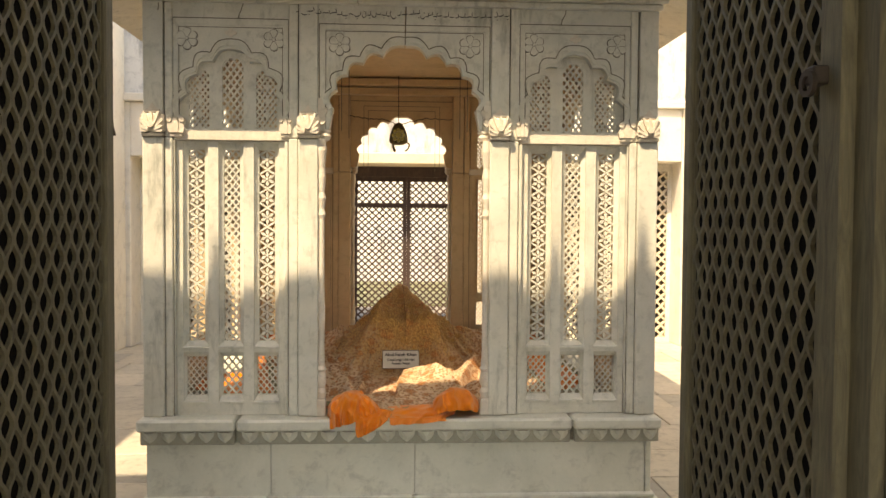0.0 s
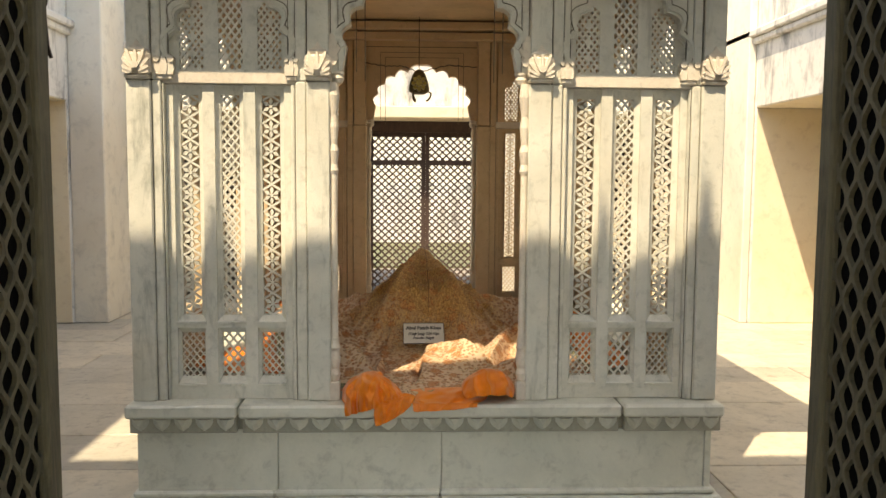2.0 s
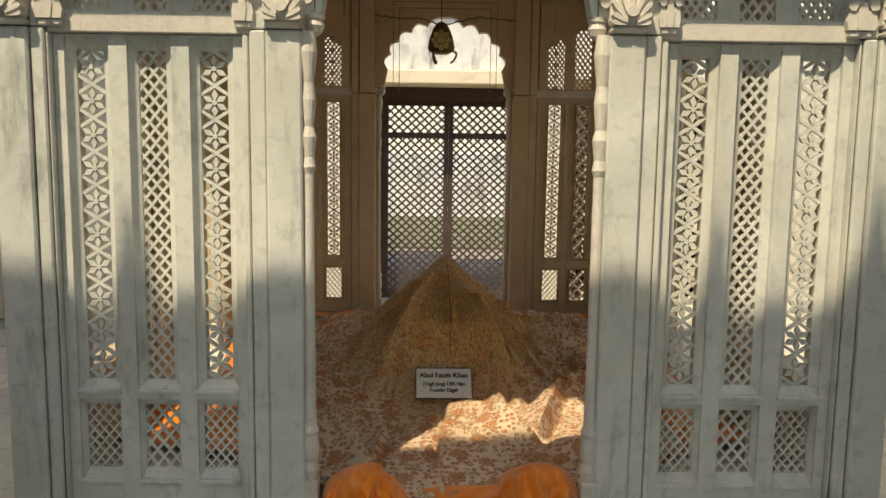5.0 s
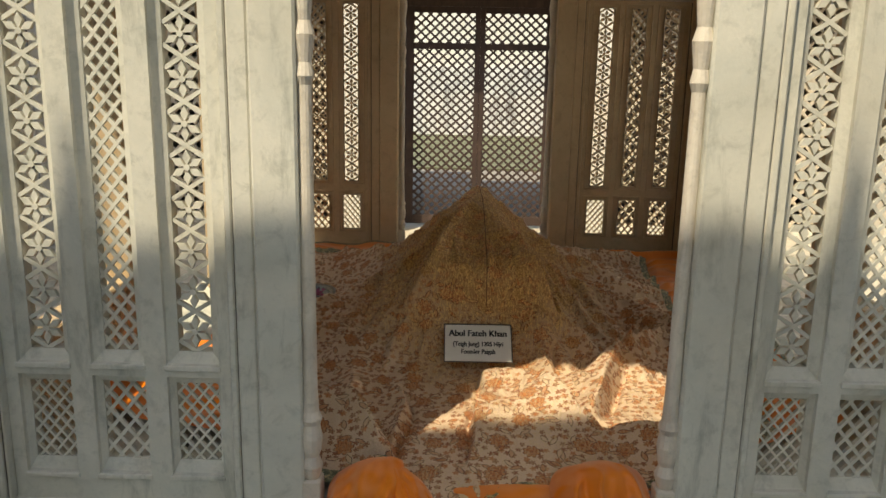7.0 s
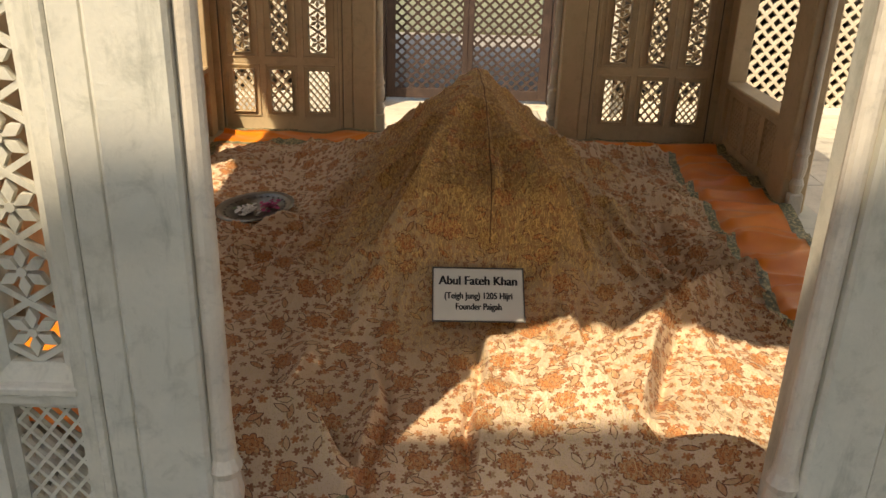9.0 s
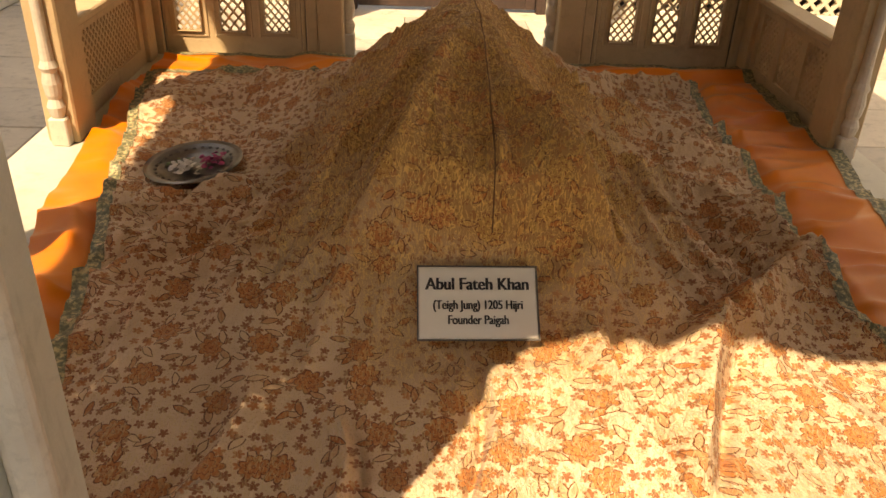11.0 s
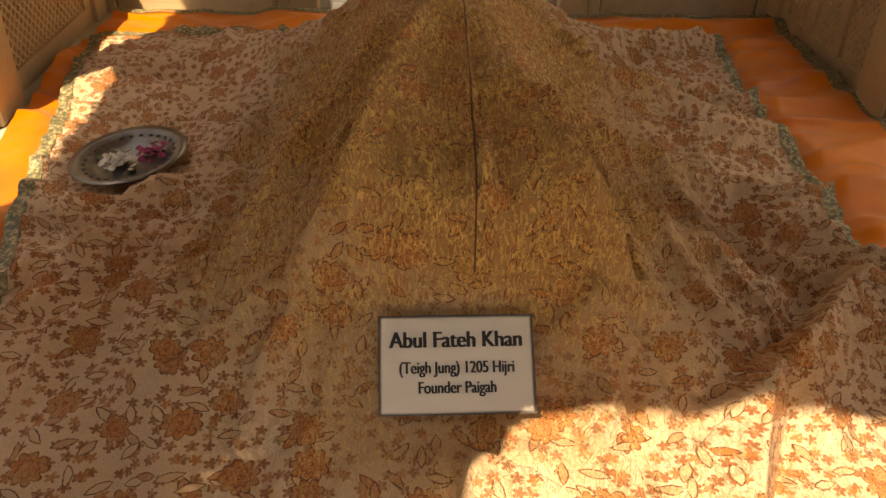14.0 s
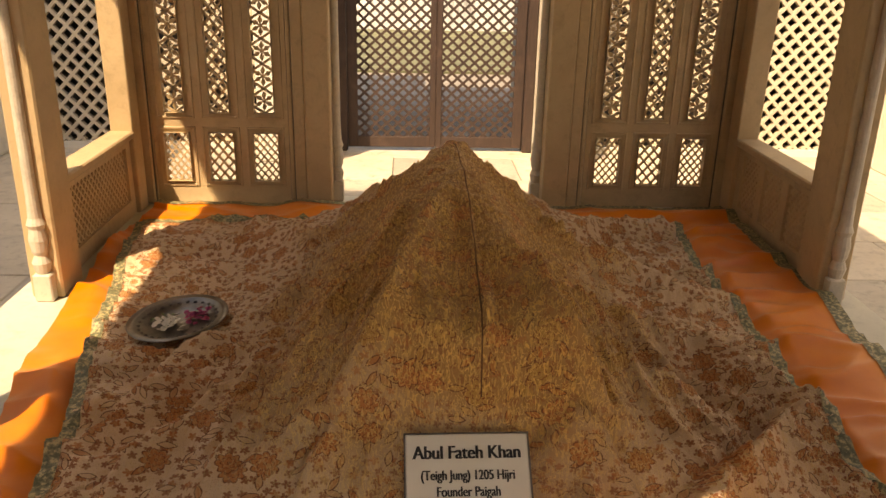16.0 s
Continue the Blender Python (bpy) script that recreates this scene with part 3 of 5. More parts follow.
def screen_panel(wall, cx, mat, flip=False):
    """A stone screen: three tall pierced slots over three small ones, with moulded reveals."""
    b = Build()
    hw = 0.284
    zs = [(0.602, 0.868, 0.632, 0.842, 0.106), (0.898, 1.985, 0.925, 1.948, 0.084)]
    cols = (-0.186, 0.0, 0.186)
    ro = 0.066
    xs = [-hw] + [v for c in cols for v in (c - ro, c + ro)] + [hw]
    for i in range(0, 8, 2):
        b.box((cx + xs[i], 0.0, TOP), (cx + xs[i + 1], 0.052, SPRING - 0.015), 0.0)
    for c in cols:
        for za, zb in ((TOP, zs[0][0]), (zs[0][1], zs[1][0]), (zs[1][1], SPRING - 0.015)):
            b.box((cx + c - ro, 0.0, za), (cx + c + ro, 0.052, zb))
        for zo0, zo1, zi0, zi1, w in zs:
            sloped_frame(b, cx + c - ro, cx + c + ro, zo0, zo1, cx + c - w / 2, cx + c + w / 2, zi0, zi1, 0.016, 0.030)
            sloped_frame(b, cx + c - ro, cx + c + ro, zo0, zo1, cx + c - w / 2, cx + c + w / 2, zi0, zi1, 0.052, 0.048)
    # raised sills under the slots
    for c in cols:
        b.box((cx + c - ro - 0.004, -0.006, 0.885), (cx + c + ro + 0.004, 0.0, 0.899), 0.002)
        b.box((cx + c - ro - 0.004, -0.006, 0.590), (cx + c + ro + 0.004, 0.0, 0.603), 0.002)
    p = part("screen_panel", b, mat, wall)
    for k, c in enumerate(cols):
        window_of(p, cx + c, 0.632, 0.842, 0.106, "fine" if k != 1 else "diag", 0.028, mat)
        window_of(p, cx + c, 0.925, 1.948, 0.084 if k != 1 else 0.092, "star" if k != 1 else "diag", 0.028, mat)
        if mat is MARBLE_BOUNCE:
            # rounded corners and a shallow frame on the inner side
            q = Build()
            for z0, z1, w in ((0.632, 0.842, 0.108), (0.925, 1.948, 0.094)):
                for sx in (-1, 1):
                    for zc, sz in ((z0, 1), (z1, -1)):
                        x0, r = cx + c + sx * w / 2, 0.026
                        arc = [(x0 - sx * r * (1 - math.sin(i * math.pi / 12)), zc + sz * r * (1 - math.cos(i * math.pi / 12))) for i in range(7)]
                        for i in range(6):
                            q.poly([(x0, zc), arc[i], arc[i + 1]], 0.0405, 0.0475)
                for xa, xb, za, zb in ((-0.080, -0.070, z0 - 0.024, z1 + 0.024), (0.070, 0.080, z0 - 0.024, z1 + 0.024), (-0.070, 0.070, z0 - 0.024, z0 - 0.014), (-0.070, 0.070, z1 + 0.014, z1 + 0.024)):
                    q.box((cx + c + xa, 0.050, za), (cx + c + xb, 0.0575, zb), 0.002)
            part("slot_trim", q, mat, p)
    return p


def arched_head(wall, cx, mat):
    """The blind cusped arch above a screen, with three pierced slots in it."""
    x0, x1, z0, z1 = cx - 0.305, cx + 0.305, 2.045, WALLTOP
    outer = [(x0, z0), (x1, z0), (x1, z1), (x0, z1)]
    inner = cusped(0.248, 2.10, 2.475, 8, cx=cx)
    hole = [(cx + 0.248, z0 + 0.012)] + [(2 * cx - x, z) for x, z in inner] + [(cx - 0.248, z0 + 0.012)]
    b = plate_with_hole(outer, hole, -0.02, 0.03)
    head = part("arch_plate", b, mat, wall)
    # two rolls follow the arch, with grime between them
    rim, mid = [(cx - 0.278, 2.05)] + cusped(0.278, 2.10, 2.525, 8, cx=cx) + [(cx + 0.278, 2.05)], cusped(0.262, 2.10, 2.498, 8, cx=cx)
    b = Build()
    line(b, mid, 0.016, -0.030, -0.012)
    part("arch_moulding", b, mat, head)
    g = Build()
    line(g, rim, 0.0048, -0.0215, -0.012)
    line(g, [(x0 + 0.036, z0 + 0.03), (x0 + 0.036, 2.585), (x1 - 0.036, 2.585), (x1 - 0.036, z0 + 0.03)], 0.0032, -0.0218, -0.015)
    line(g, [(x0 + 0.004, z0), (x0 + 0.004, 2.632), (x1 - 0.004, 2.632), (x1 - 0.004, z0)], 0.0045, -0.0212, -0.015)
    part("joint_line", g, GRIME, head)
    b = Build()
    line(b, [(x0 + 0.020, z0 + 0.02), (x0 + 0.020, 2.610), (x1 - 0.020, 2.610), (x1 - 0.020, z0 + 0.02)], 0.022, -0.025, -0.015)
    part("frame_moulding", b, mat, wall)
    b = Build()
    cols, tops = (-0.178, 0.0, 0.178), (2.375, 2.435, 2.375)
    edges = [-0.29]
    for c in cols:
        edges += [c - 0.055, c + 0.055]
    edges += [0.29]
    for i in range(0, 8, 2):
        b.box((cx + edges[i], 0.031, z0), (cx + edges[i + 1], 0.06, 2.60))
    for c, t in zip(cols, tops):
        # each slot ends in a small round head
        arc = [(cx + c + 0.055 * math.cos(k * math.pi / 10), t - 0.045 + 0.045 * math.sin(k * math.pi / 10)) for k in range(11)]
        outline_plate(b, arc + [(cx + c - 0.055, 2.60), (cx + c + 0.055, 2.60)], 0.031, 0.06)
    back = part("slot_plate", b, mat, wall)
    for k, (c, t) in enumerate(zip(cols, tops)):
        q = Build()
        diagonal(q, cx + c - 0.056, cx + c + 0.056, z0, t - 0.001, 0.034 if k == 1 else 0.028, 0.0095, 0.036, 0.052, 1.35)
        if k != 1:
            n = 5
            for i in range(n):
                zz = z0 + 0.02 + i * (t - z0 - 0.04) / (n - 1)
                q.poly([(cx + c + 0.013 * math.cos(a * math.pi / 4), zz + 0.016 * math.sin(a * math.pi / 4)) for a in range(8)], 0.034, 0.05)
        part("lattice", q, mat, back)
    for xx in (-0.225, 0.225):
        rosette(wall, cx + xx, 2.522, 0.056, -0.02, mat)
    b = Build()
    for xx, zz in ((0, 2.545), (-0.02, 2.556), (0.02, 2.556), (0, 2.568)):
        b.poly([(cx + xx + 0.012 * math.cos(a * math.pi / 4), zz + 0.012 * math.sin(a * math.pi / 4)) for a in range(8)], -0.027, -0.015)
    part("finial_relief", b, CARVED, wall)


def scroll(b, cx, y, z, w, h):
    """A small capital of three curling leaves over a roll."""
    b.box((cx - w * 0.42, y - 0.010, z), (cx + w * 0.42, y + 0.03, z + h * 0.22), 0.006)
    b.box((cx - w * 0.34, y - 0.004, z + h * 0.20), (cx + w * 0.34, y + 0.03, z + h * 0.95), 0.010)
    for u, hh in ((-0.32, 0.62), (0.32, 0.62), (0.0, 0.80)):
        px = cx + u * w
        ring = [(px - w * 0.14, z + h * 0.2), (px + w * 0.14, z + h * 0.2), (px + w * 0.2, z + h * hh * 0.7), (px + w * 0.1, z + h * (hh + 0.1)), (px - w * 0.1, z + h * (hh + 0.1)), (px - w * 0.2, z + h * hh * 0.7)]
        b.poly(ring, y - 0.016 - 0.004 * (u == 0), y + 0.02)
    for u in (-0.36, 0.36):
        b.poly([(cx + u * w + w * 0.17 * math.cos(a * math.pi / 5), z + h * 0.82 + w * 0.17 * math.sin(a * math.pi / 5)) for a in range(10)], y - 0.022, y + 0.02)


def bracket(b, cx, side, z, y):
    """The curled leaf bracket and pendant knob where the arch springs."""
    n = 14
    ring = []
    for k in range(n + 1):
        s = k / n
        ring.append((cx + side * (0.052 - 0.040 * math.sin(s * 3.0) + 0.006 * math.sin(s * 18)), z + 0.02 + 0.16 * s))
    for i in range(n):
        b.poly([ring[i], ring[i + 1], (cx + side * 0.062, ring[i + 1][1]), (cx + side * 0.062, ring[i][1])], y - 0.022, y + 0.06)
    for s in (0.2, 0.45, 0.7):
        px, pz = cx + side * 0.036, z + 0.03 + 0.15 * s
        b.poly([(px + 0.016 * math.cos(a * math.pi / 5), pz + 0.020 * math.sin(a * math.pi / 5)) for a in range(10)], y - 0.030, y + 0.05)
    b.turned([(0.006, -0.036), (0.022, -0.024), (0.030, -0.004), (0.024, 0.012), (0.030, 0.018), (0.030, 0.028), (0.016, 0.04)], (cx + side * 0.022, y + 0.02, z - 0.012), 16)


def pilaster(wall, u, w, mat, carved=True):
    b = Build()
    b.box((u - w / 2, -0.05, TOP), (u + w / 2, 0.09, SPRING), 0.006)
    b.box((u - w / 2 + 0.004, -0.046, SPRING + 0.003), (u + w / 2 - 0.004, 0.09, WALLTOP), 0.004)
    p = part("pilaster", b, mat, wall)
    if carved:
        b = Build()
        capital(b, u, -0.048, SPRING + 0.003, w * 1.12, 0.140)
        part("capital", b, CARVED, p)
    return p


def facade(name, m, mat, label):
    wall = thing(name, label, "wall", m, kind="structure")
    front = mat is MARBLE
    for s in (-1, 1):
        pilaster(wall, s * 1.313, 0.110, mat)
        pilaster(wall, s * 0.508, 0.106, mat)
        b = Build()
        for a, c in ((0.5635, 0.6115), (1.2155, 1.2555)):
            b.box((s * a, -0.036, TOP), (s * c, 0.07, SPRING), 0.005)
            b.box((s * a, -0.034, SPRING + 0.003), (s * c, 0.07, WALLTOP), 0.004)
        part("edge_strip", b, mat, wall)
        g = Build()
        for u in (0.6135, 1.2135):
            g.box((s * u - 0.0018, -0.024, TOP), (s * u + 0.0018, 0.06, SPRING - 0.02))
        for u in (0.5622, 1.2567):
            g.box((s * u - 0.0014, -0.030, TOP), (s * u + 0.0014, 0.06, WALLTOP))
        for a, c in ((0.456, 0.560), (1.259, 1.367)):
            g.box((s * a, -0.0475, SPRING + 0.0004), (s * c, 0.094, SPRING + 0.0026))
        part("joint_line", g, GRIME, wall)
        b = Build()
        b.box((s * 0.616, -0.028, TOP), (s * 0.634, 0.055, SPRING - 0.013), 0.004)
        b.box((s * 1.206, -0.028, TOP), (s * 1.211, 0.055, SPRING - 0.013), 0.002)
        part("edge_bead", b, mat, wall)
        screen_panel(wall, s * 0.920, mat)
        b = Build()
        b.box((s * 0.612, -0.022, SPRING - 0.012), (s * 1.212, 0.05, 2.046), 0.004)
        part("band", b, CARVED, wall)
        for uu, ww in ((0.628, 0.062), (1.198, 0.088)):
            b = Build()
            scroll(b, s * uu, -0.030, SPRING + 0.002, ww, 0.112)
            part("small_capital", b, CARVED, wall)
        arched_head(wall, s * 0.915, mat)
        b = Build()
        colonnette(b, s * 0.440, -0.022, TOP, SPRING)
        part("colonnette", b, CARVED, wall, smooth=False)
        b = Build()
        bracket(b, s * 0.40, s, SPRING + 0.035, -0.02)
        part("bracket", b, CARVED, wall)
        rosette(wall, s * 0.345, 2.505, 0.058, -0.028, mat)
    # the two lintel stones over the doorway meet in a crack
    arch = cusped(0.378, 2.17, 2.505, 10)
    for s in (-1, 1):
        half = [(x, z) for x, z in arch if (x <= 0.0005 if s < 0 else x >= -0.0005)]
        gap = 0.0025 if front else 0.0005
        b = Build()
        if s < 0:
            half = [(min(x, -gap), z) for x, z in half]
            ring = [(-0.457, WALLTOP), (-0.457, 2.05), (-0.40, 2.06)] + half + [(-gap, WALLTOP)]
        else:
            half = [(max(x, gap), z) for x, z in half]
            ring = [(gap, WALLTOP)] + half + [(0.40, 2.06), (0.457, 2.05), (0.457, WALLTOP)]
        clean = [ring[0]]
        for q in ring[1:]:
            if math.dist(q, clean[-1]) > 1e-4:
                clean.append(q)
        outline_plate(b, clean, -0.028, 0.05)
        part("lintel_stone", b, mat, wall)
    b = Build()
    line(b, [q for q in cusped(0.392, 2.165, 2.525, 10) if q[0] < -0.004], 0.017, -0.040, -0.02)
    line(b, [q for q in cusped(0.392, 2.165, 2.525, 10) if q[0] > 0.004], 0.017, -0.040, -0.02)
    part("arch_moulding", b, mat, wall)
    g = Build()
    line(g, [q for q in cusped(0.408, 2.16, 2.548, 10)], 0.0055, -0.0298, -0.02)
    line(g, [(-0.418, 2.06), (-0.418, 2.575), (0.418, 2.575), (0.418, 2.06)], 0.0032, -0.0302, -0.02)
    line(g, [(-0.452, 2.06), (-0.452, 2.612), (0.452, 2.612), (0.452, 2.06)], 0.0042, -0.0296, -0.02)
    # the inner side has the same frame and joints
    line(g, [(-0.30, 2.02), (-0.30, 2.56), (0.30, 2.56), (0.30, 2.02)], 0.004, 0.045, 0.0518)
    line(g, [(-0.34, 2.06), (-0.34, 2.60), (0.34, 2.60), (0.34, 2.06)], 0.004, 0.045, 0.0518)
    line(g, [(-0.456, 2.645), (0.456, 2.645)], 0.006, 0.045, 0.0522)
    g.bar((0.0, 2.51), (0.004, WALLTOP), 0.006, -0.0285, -0.02)
    part("joint_line", g, GRIME, wall)
    if front:
        # hairline cracks
        g = Build()
        for pts in (((-0.875, 2.632), (-0.872, 2.655), (-0.862, 2.672), (-0.858, 2.69), (-0.850, WALLTOP)), ((0.835, 2.632), (0.842, 2.66), (0.860, 2.69), (0.862, WALLTOP)), ((-1.285, 2.66), (-1.280, 2.68), (-1.282, 2.70))):
            line(g, pts, 0.005, -0.0208 if abs(pts[0][0]) < 1.2 else -0.0468, -0.012)
        part("crack", g, GRIME, wall)
    b = Build()
    for s in (-1, 1):
        b.bar((s * 0.435, 2.08), (s * 0.435, 2.585), 0.024, -0.034, -0.02)
    b.bar((-0.447, 2.593), (-0.006, 2.593), 0.024, -0.034, -0.02)
    b.bar((0.006, 2.593), (0.447, 2.593), 0.024, -0.034, -0.02)
    part("frame_moulding", b, mat, wall)
    return wall


def side_wall(name, m, mat, label, fine):
    """Posts with a low pierced rail between them, open above."""
    wall = thing(name, label, "wall", m, kind="structure")
    hd = DEEP - 0.145
    for s in (-1, 1):
        b = Build()
        b.box((s * 0.44, -0.010, TOP), (s * 0.60, 0.090, WALLTOP), 0.006)
        b.box((s * 0.60, -0.03, TOP), (s * 0.64, 0.06, WALLTOP), 0.004)
        part("post", b, mat, wall)
        b = Build()
        b.box((s * (hd - 0.10), -0.03, TOP), (s * hd, 0.06, WALLTOP), 0.004)
        part("wall_post", b, mat, wall)
        b = Build()
        colonnette(b, s * 0.432, 0.040, TOP, SPRING)
        part("colonnette", b, CARVED, wall)
        a, c = 0.64, hd - 0.10
        b = Build()
        x0, x1 = sorted((s * a, s * c))
        b.box((x0, -0.035, 0.845), (x1, 0.065, 0.875), 0.006)
        b.box((x0, 0.0, 0.815), (x1, 0.04, 0.845))
        b.box((x0, 0.0, TOP), (x1, 0.04, 0.595))
        n = 1 if fine else 3
        gap = 0.05
        w = (x1 - x0 - gap * (n + 1)) / n
        for i in range(n + 1):
            b.box((x0 + i * (w + gap), 0.0, 0.595), (x0 + i * (w + gap) + gap, 0.04, 0.815))
        rail = part("low_rail", b, mat, wall)
        for i in range(n):
            q = Build()
            xa = x0 + gap + i * (w + gap)
            diagonal(q, xa, xa + w, 0.595, 0.815, 0.030 if not fine else 0.034, 0.008, 0.010, 0.030, 1.1)
            part("lattice", q, mat, rail)
    b = Build()
    arch = [(-0.44, 2.03)] + cusped(0.42, 2.10, 2.485, 9) + [(0.44, 2.03)]
    outline_plate(b, arch + [(0.44, WALLTOP), (-0.44, WALLTOP)], -0.02, 0.05)
    for s in (-1, 1):
        cx = s * (0.64 + hd - 0.10) / 2
        hw = (hd - 0.10 - 0.64) / 2
        sub = [(cx - hw, 2.03)] + cusped(hw - 0.02, 2.10, 2.45, 7, cx=cx) + [(cx + hw, 2.03)]
        outline_plate(b, sub + [(cx + hw, WALLTOP), (cx - hw, WALLTOP)], -0.02, 0.05)
    part("arch_plate", b, mat, wall)
    return wall


def plinth():
    p = thing("plinth", "weathered marble plinth with a carved lotus petal band", "plinth", kind="structure")
    x0, x1, y0, y1 = XC - 1.345, XC + 1.345, 4.475, 7.645
    b = Build()
    b.box((x0 + 0.02, y0 + 0.02, 0.0), (x1 - 0.02, y1 - 0.02, 0.47))
    part("core", b, SANDY, p)
    # facing slabs, front and sides
    for a, c in ((x0, -0.395), (-0.392, 0.366), (0.369, x1 - 0.035), (x1 - 0.031, x1)):
        b = Build()
        b.box((a, y0, 0.11), (c, y0 + 0.02, 0.40), 0.003)
        part("facing_slab", b, PLINTH, p)
    for xx, o in ((x0, 0.02), (x1, -0.02)):
        for k in range(3):
            ya = y0 + 0.022 + k * (y1 - y0 - 0.02) / 3
            b = Build()
            b.box((xx, ya, 0.11), (xx + o, ya + (y1 - y0 - 0.02) / 3 - 0.003, 0.40), 0.002)
            part("facing_slab", b, PLINTH, p)
    b = Build()
    b.box((x0, y1 - 0.02, 0.11), (x1, y1, 0.40), 0.003)
    part("facing_slab", b, PLINTH, p)
    # foot moulding
    for z0, z1, o in ((0.0, 0.055, 0.06), (0.055, 0.085, 0.045), (0.085, 0.115, 0.02)):
        b = Build()
        for a, c in ((x0 - o, -0.41), (-0.408, 0.36), (0.362, x1 + o)):
            b.box((a, y0 - o, z0), (c, y1 + o, z1 - 0.001), 0.008)
        part("foot_moulding", b, PLINTH, p)
    # petal band and top slabs
    for i, (a, c) in enumerate(((x0 - 0.04, -0.575), (-0.565, 1.205), (1.215, x1 + 0.04))):
        b = Build()
        b.box((a + 0.012, y0 - 0.018, 0.392), (c - 0.004, y1 + 0.02, 0.470), 0.004)
        band = part("petal_band", b, SANDY, p)
        n = max(2, round((c - a) / 0.105))
        w = (c - a - 0.02) / n
        b = Build()
        for k in range(n):
            cx = a + 0.014 + (k + 0.5) * w
            ring = [(cx - w * 0.42, 0.462), (cx - w * 0.40, 0.440), (cx - w * 0.26, 0.420), (cx, 0.402), (cx + w * 0.26, 0.420), (cx + w * 0.40, 0.440), (cx + w * 0.42, 0.462)]
            vs = [(x, y0 - 0.019, z) for x, z in ring] + [(cx - w * 0.2, y0 - 0.046, 0.462), (cx + w * 0.2, y0 - 0.046, 0.462), (cx, y0 - 0.044, 0.430)]
            b.add(vs, [(0, 1, 9, 7), (1, 2, 9), (2, 3, 9), (3, 4, 9), (4, 5, 9), (5, 6, 8, 9), (7, 9, 8)])
        part("petals", b, PLINTH, band)
        b = Build()
        b.box((a, y0 - 0.055, 0.468), (c, y1 + 0.05, TOP - 0.002 * i), 0.010)
        part("top_slab", b, PLINTH, p)
    return p


def roof():
    r = thing("roof", "flat marble roof with moulded cornice and sloping stone eaves", "roof", kind="structure")
    x0, x1, y0, y1 = XC - HALF, XC + HALF, Y0 - 0.05, Y1 + 0.05
    for z0, z1, o in ((WALLTOP, WALLTOP + 0.03, 0.012), (WALLTOP + 0.032, WALLTOP + 0.075, 0.035), (WALLTOP + 0.077, WALLTOP + 0.12, 0.06)):
        b = Build()
        for a, c in ((x0 - o, 0.05), (0.054, x1 + o)):
            b.box((a, y0 - o, z0), (c, y0 + 0.10, z1), 0.006)
            b.box((a, y1 - 0.10, z0), (c, y1 + o, z1), 0.006)
        b.box((x0 - o, y0 + 0.102, z0), (x0 + 0.10, y1 - 0.102, z1), 0.004)
        b.box((x1 - 0.10, y0 + 0.102, z0), (x1 + o, y1 - 0.102, z1), 0.004)
        part("cornice", b, MARBLE, r)
    # eaves
    z, o, out, drop, th = WALLTOP + 0.125, 0.0, 0.37, 0.10, 0.035
    b = Build()
    ring = [(x0, y0), (x1, y0), (x1, y1), (x0, y1)]
    wide = [(x0 - out, y0 - out), (x1 + out, y0 - out), (x1 + out, y1 + out), (x0 - out, y1 + out)]
    vs = [(x, y, z + 0.02) for x, y in ring] + [(x, y, z - drop + 0.02) for x, y in wide] + [(x, y, z + 0.02 + th) for x, y in ring] + [(x, y, z - drop + 0.02 + th) for x, y in wide]
    fs = []
    for i in range(4):
        j = (i + 1) % 4
        fs += [(i, j, 4 + j, 4 + i), (8 + i, 12 + i, 12 + j, 8 + j), (4 + i, 4 + j, 12 + j, 12 + i), (i, 8 + i, 8 + j, j)]
    b.add(vs, fs)
    part("eaves", b, MARBLE, r)
    b = Build()
    b.box((x0 + 0.02, y0 + 0.02, z), (x1 - 0.02, y1 - 0.02, z + 0.14))
    b.box((x0 + 0.10, y0 + 0.10, z + 0.14), (x1 - 0.10, y1 - 0.10, z + 0.34), 0.01)
    part("slab", b, MARBLE_BOUNCE, r)
    c = Build()
    for k, (zz, w) in enumerate(((WALLTOP - 0.02, 0.10), (WALLTOP + 0.05, 0.17))):
        c.box((x0 + 0.10, y1 - 0.11 - w, zz), (x1 - 0.10, y1 - 0.105, zz + 0.06), 0.006)
        c.box((x0 + 0.10, y0 + 0.105, zz), (x1 - 0.10, y0 + 0.11 + w, zz + 0.06), 0.006)
        c.box((x0 + 0.105, y0 + 0.3, zz), (x0 + 0.11 + w, y1 - 0.3, zz + 0.06), 0.006)
        c.box((x1 - 0.11 - w, y0 + 0.3, zz), (x1 - 0.105, y1 - 0.3, zz + 0.06), 0.006)
    part("inner_cornice", c, MARBLE_BOUNCE, r)
    return r


# ---- courtyard walls ----
def wall_box(wall, name, a, c, mat, ch=0.012):
    b = Build()
    b.box(a, c, ch)
    return part(name, b, mat, wall)


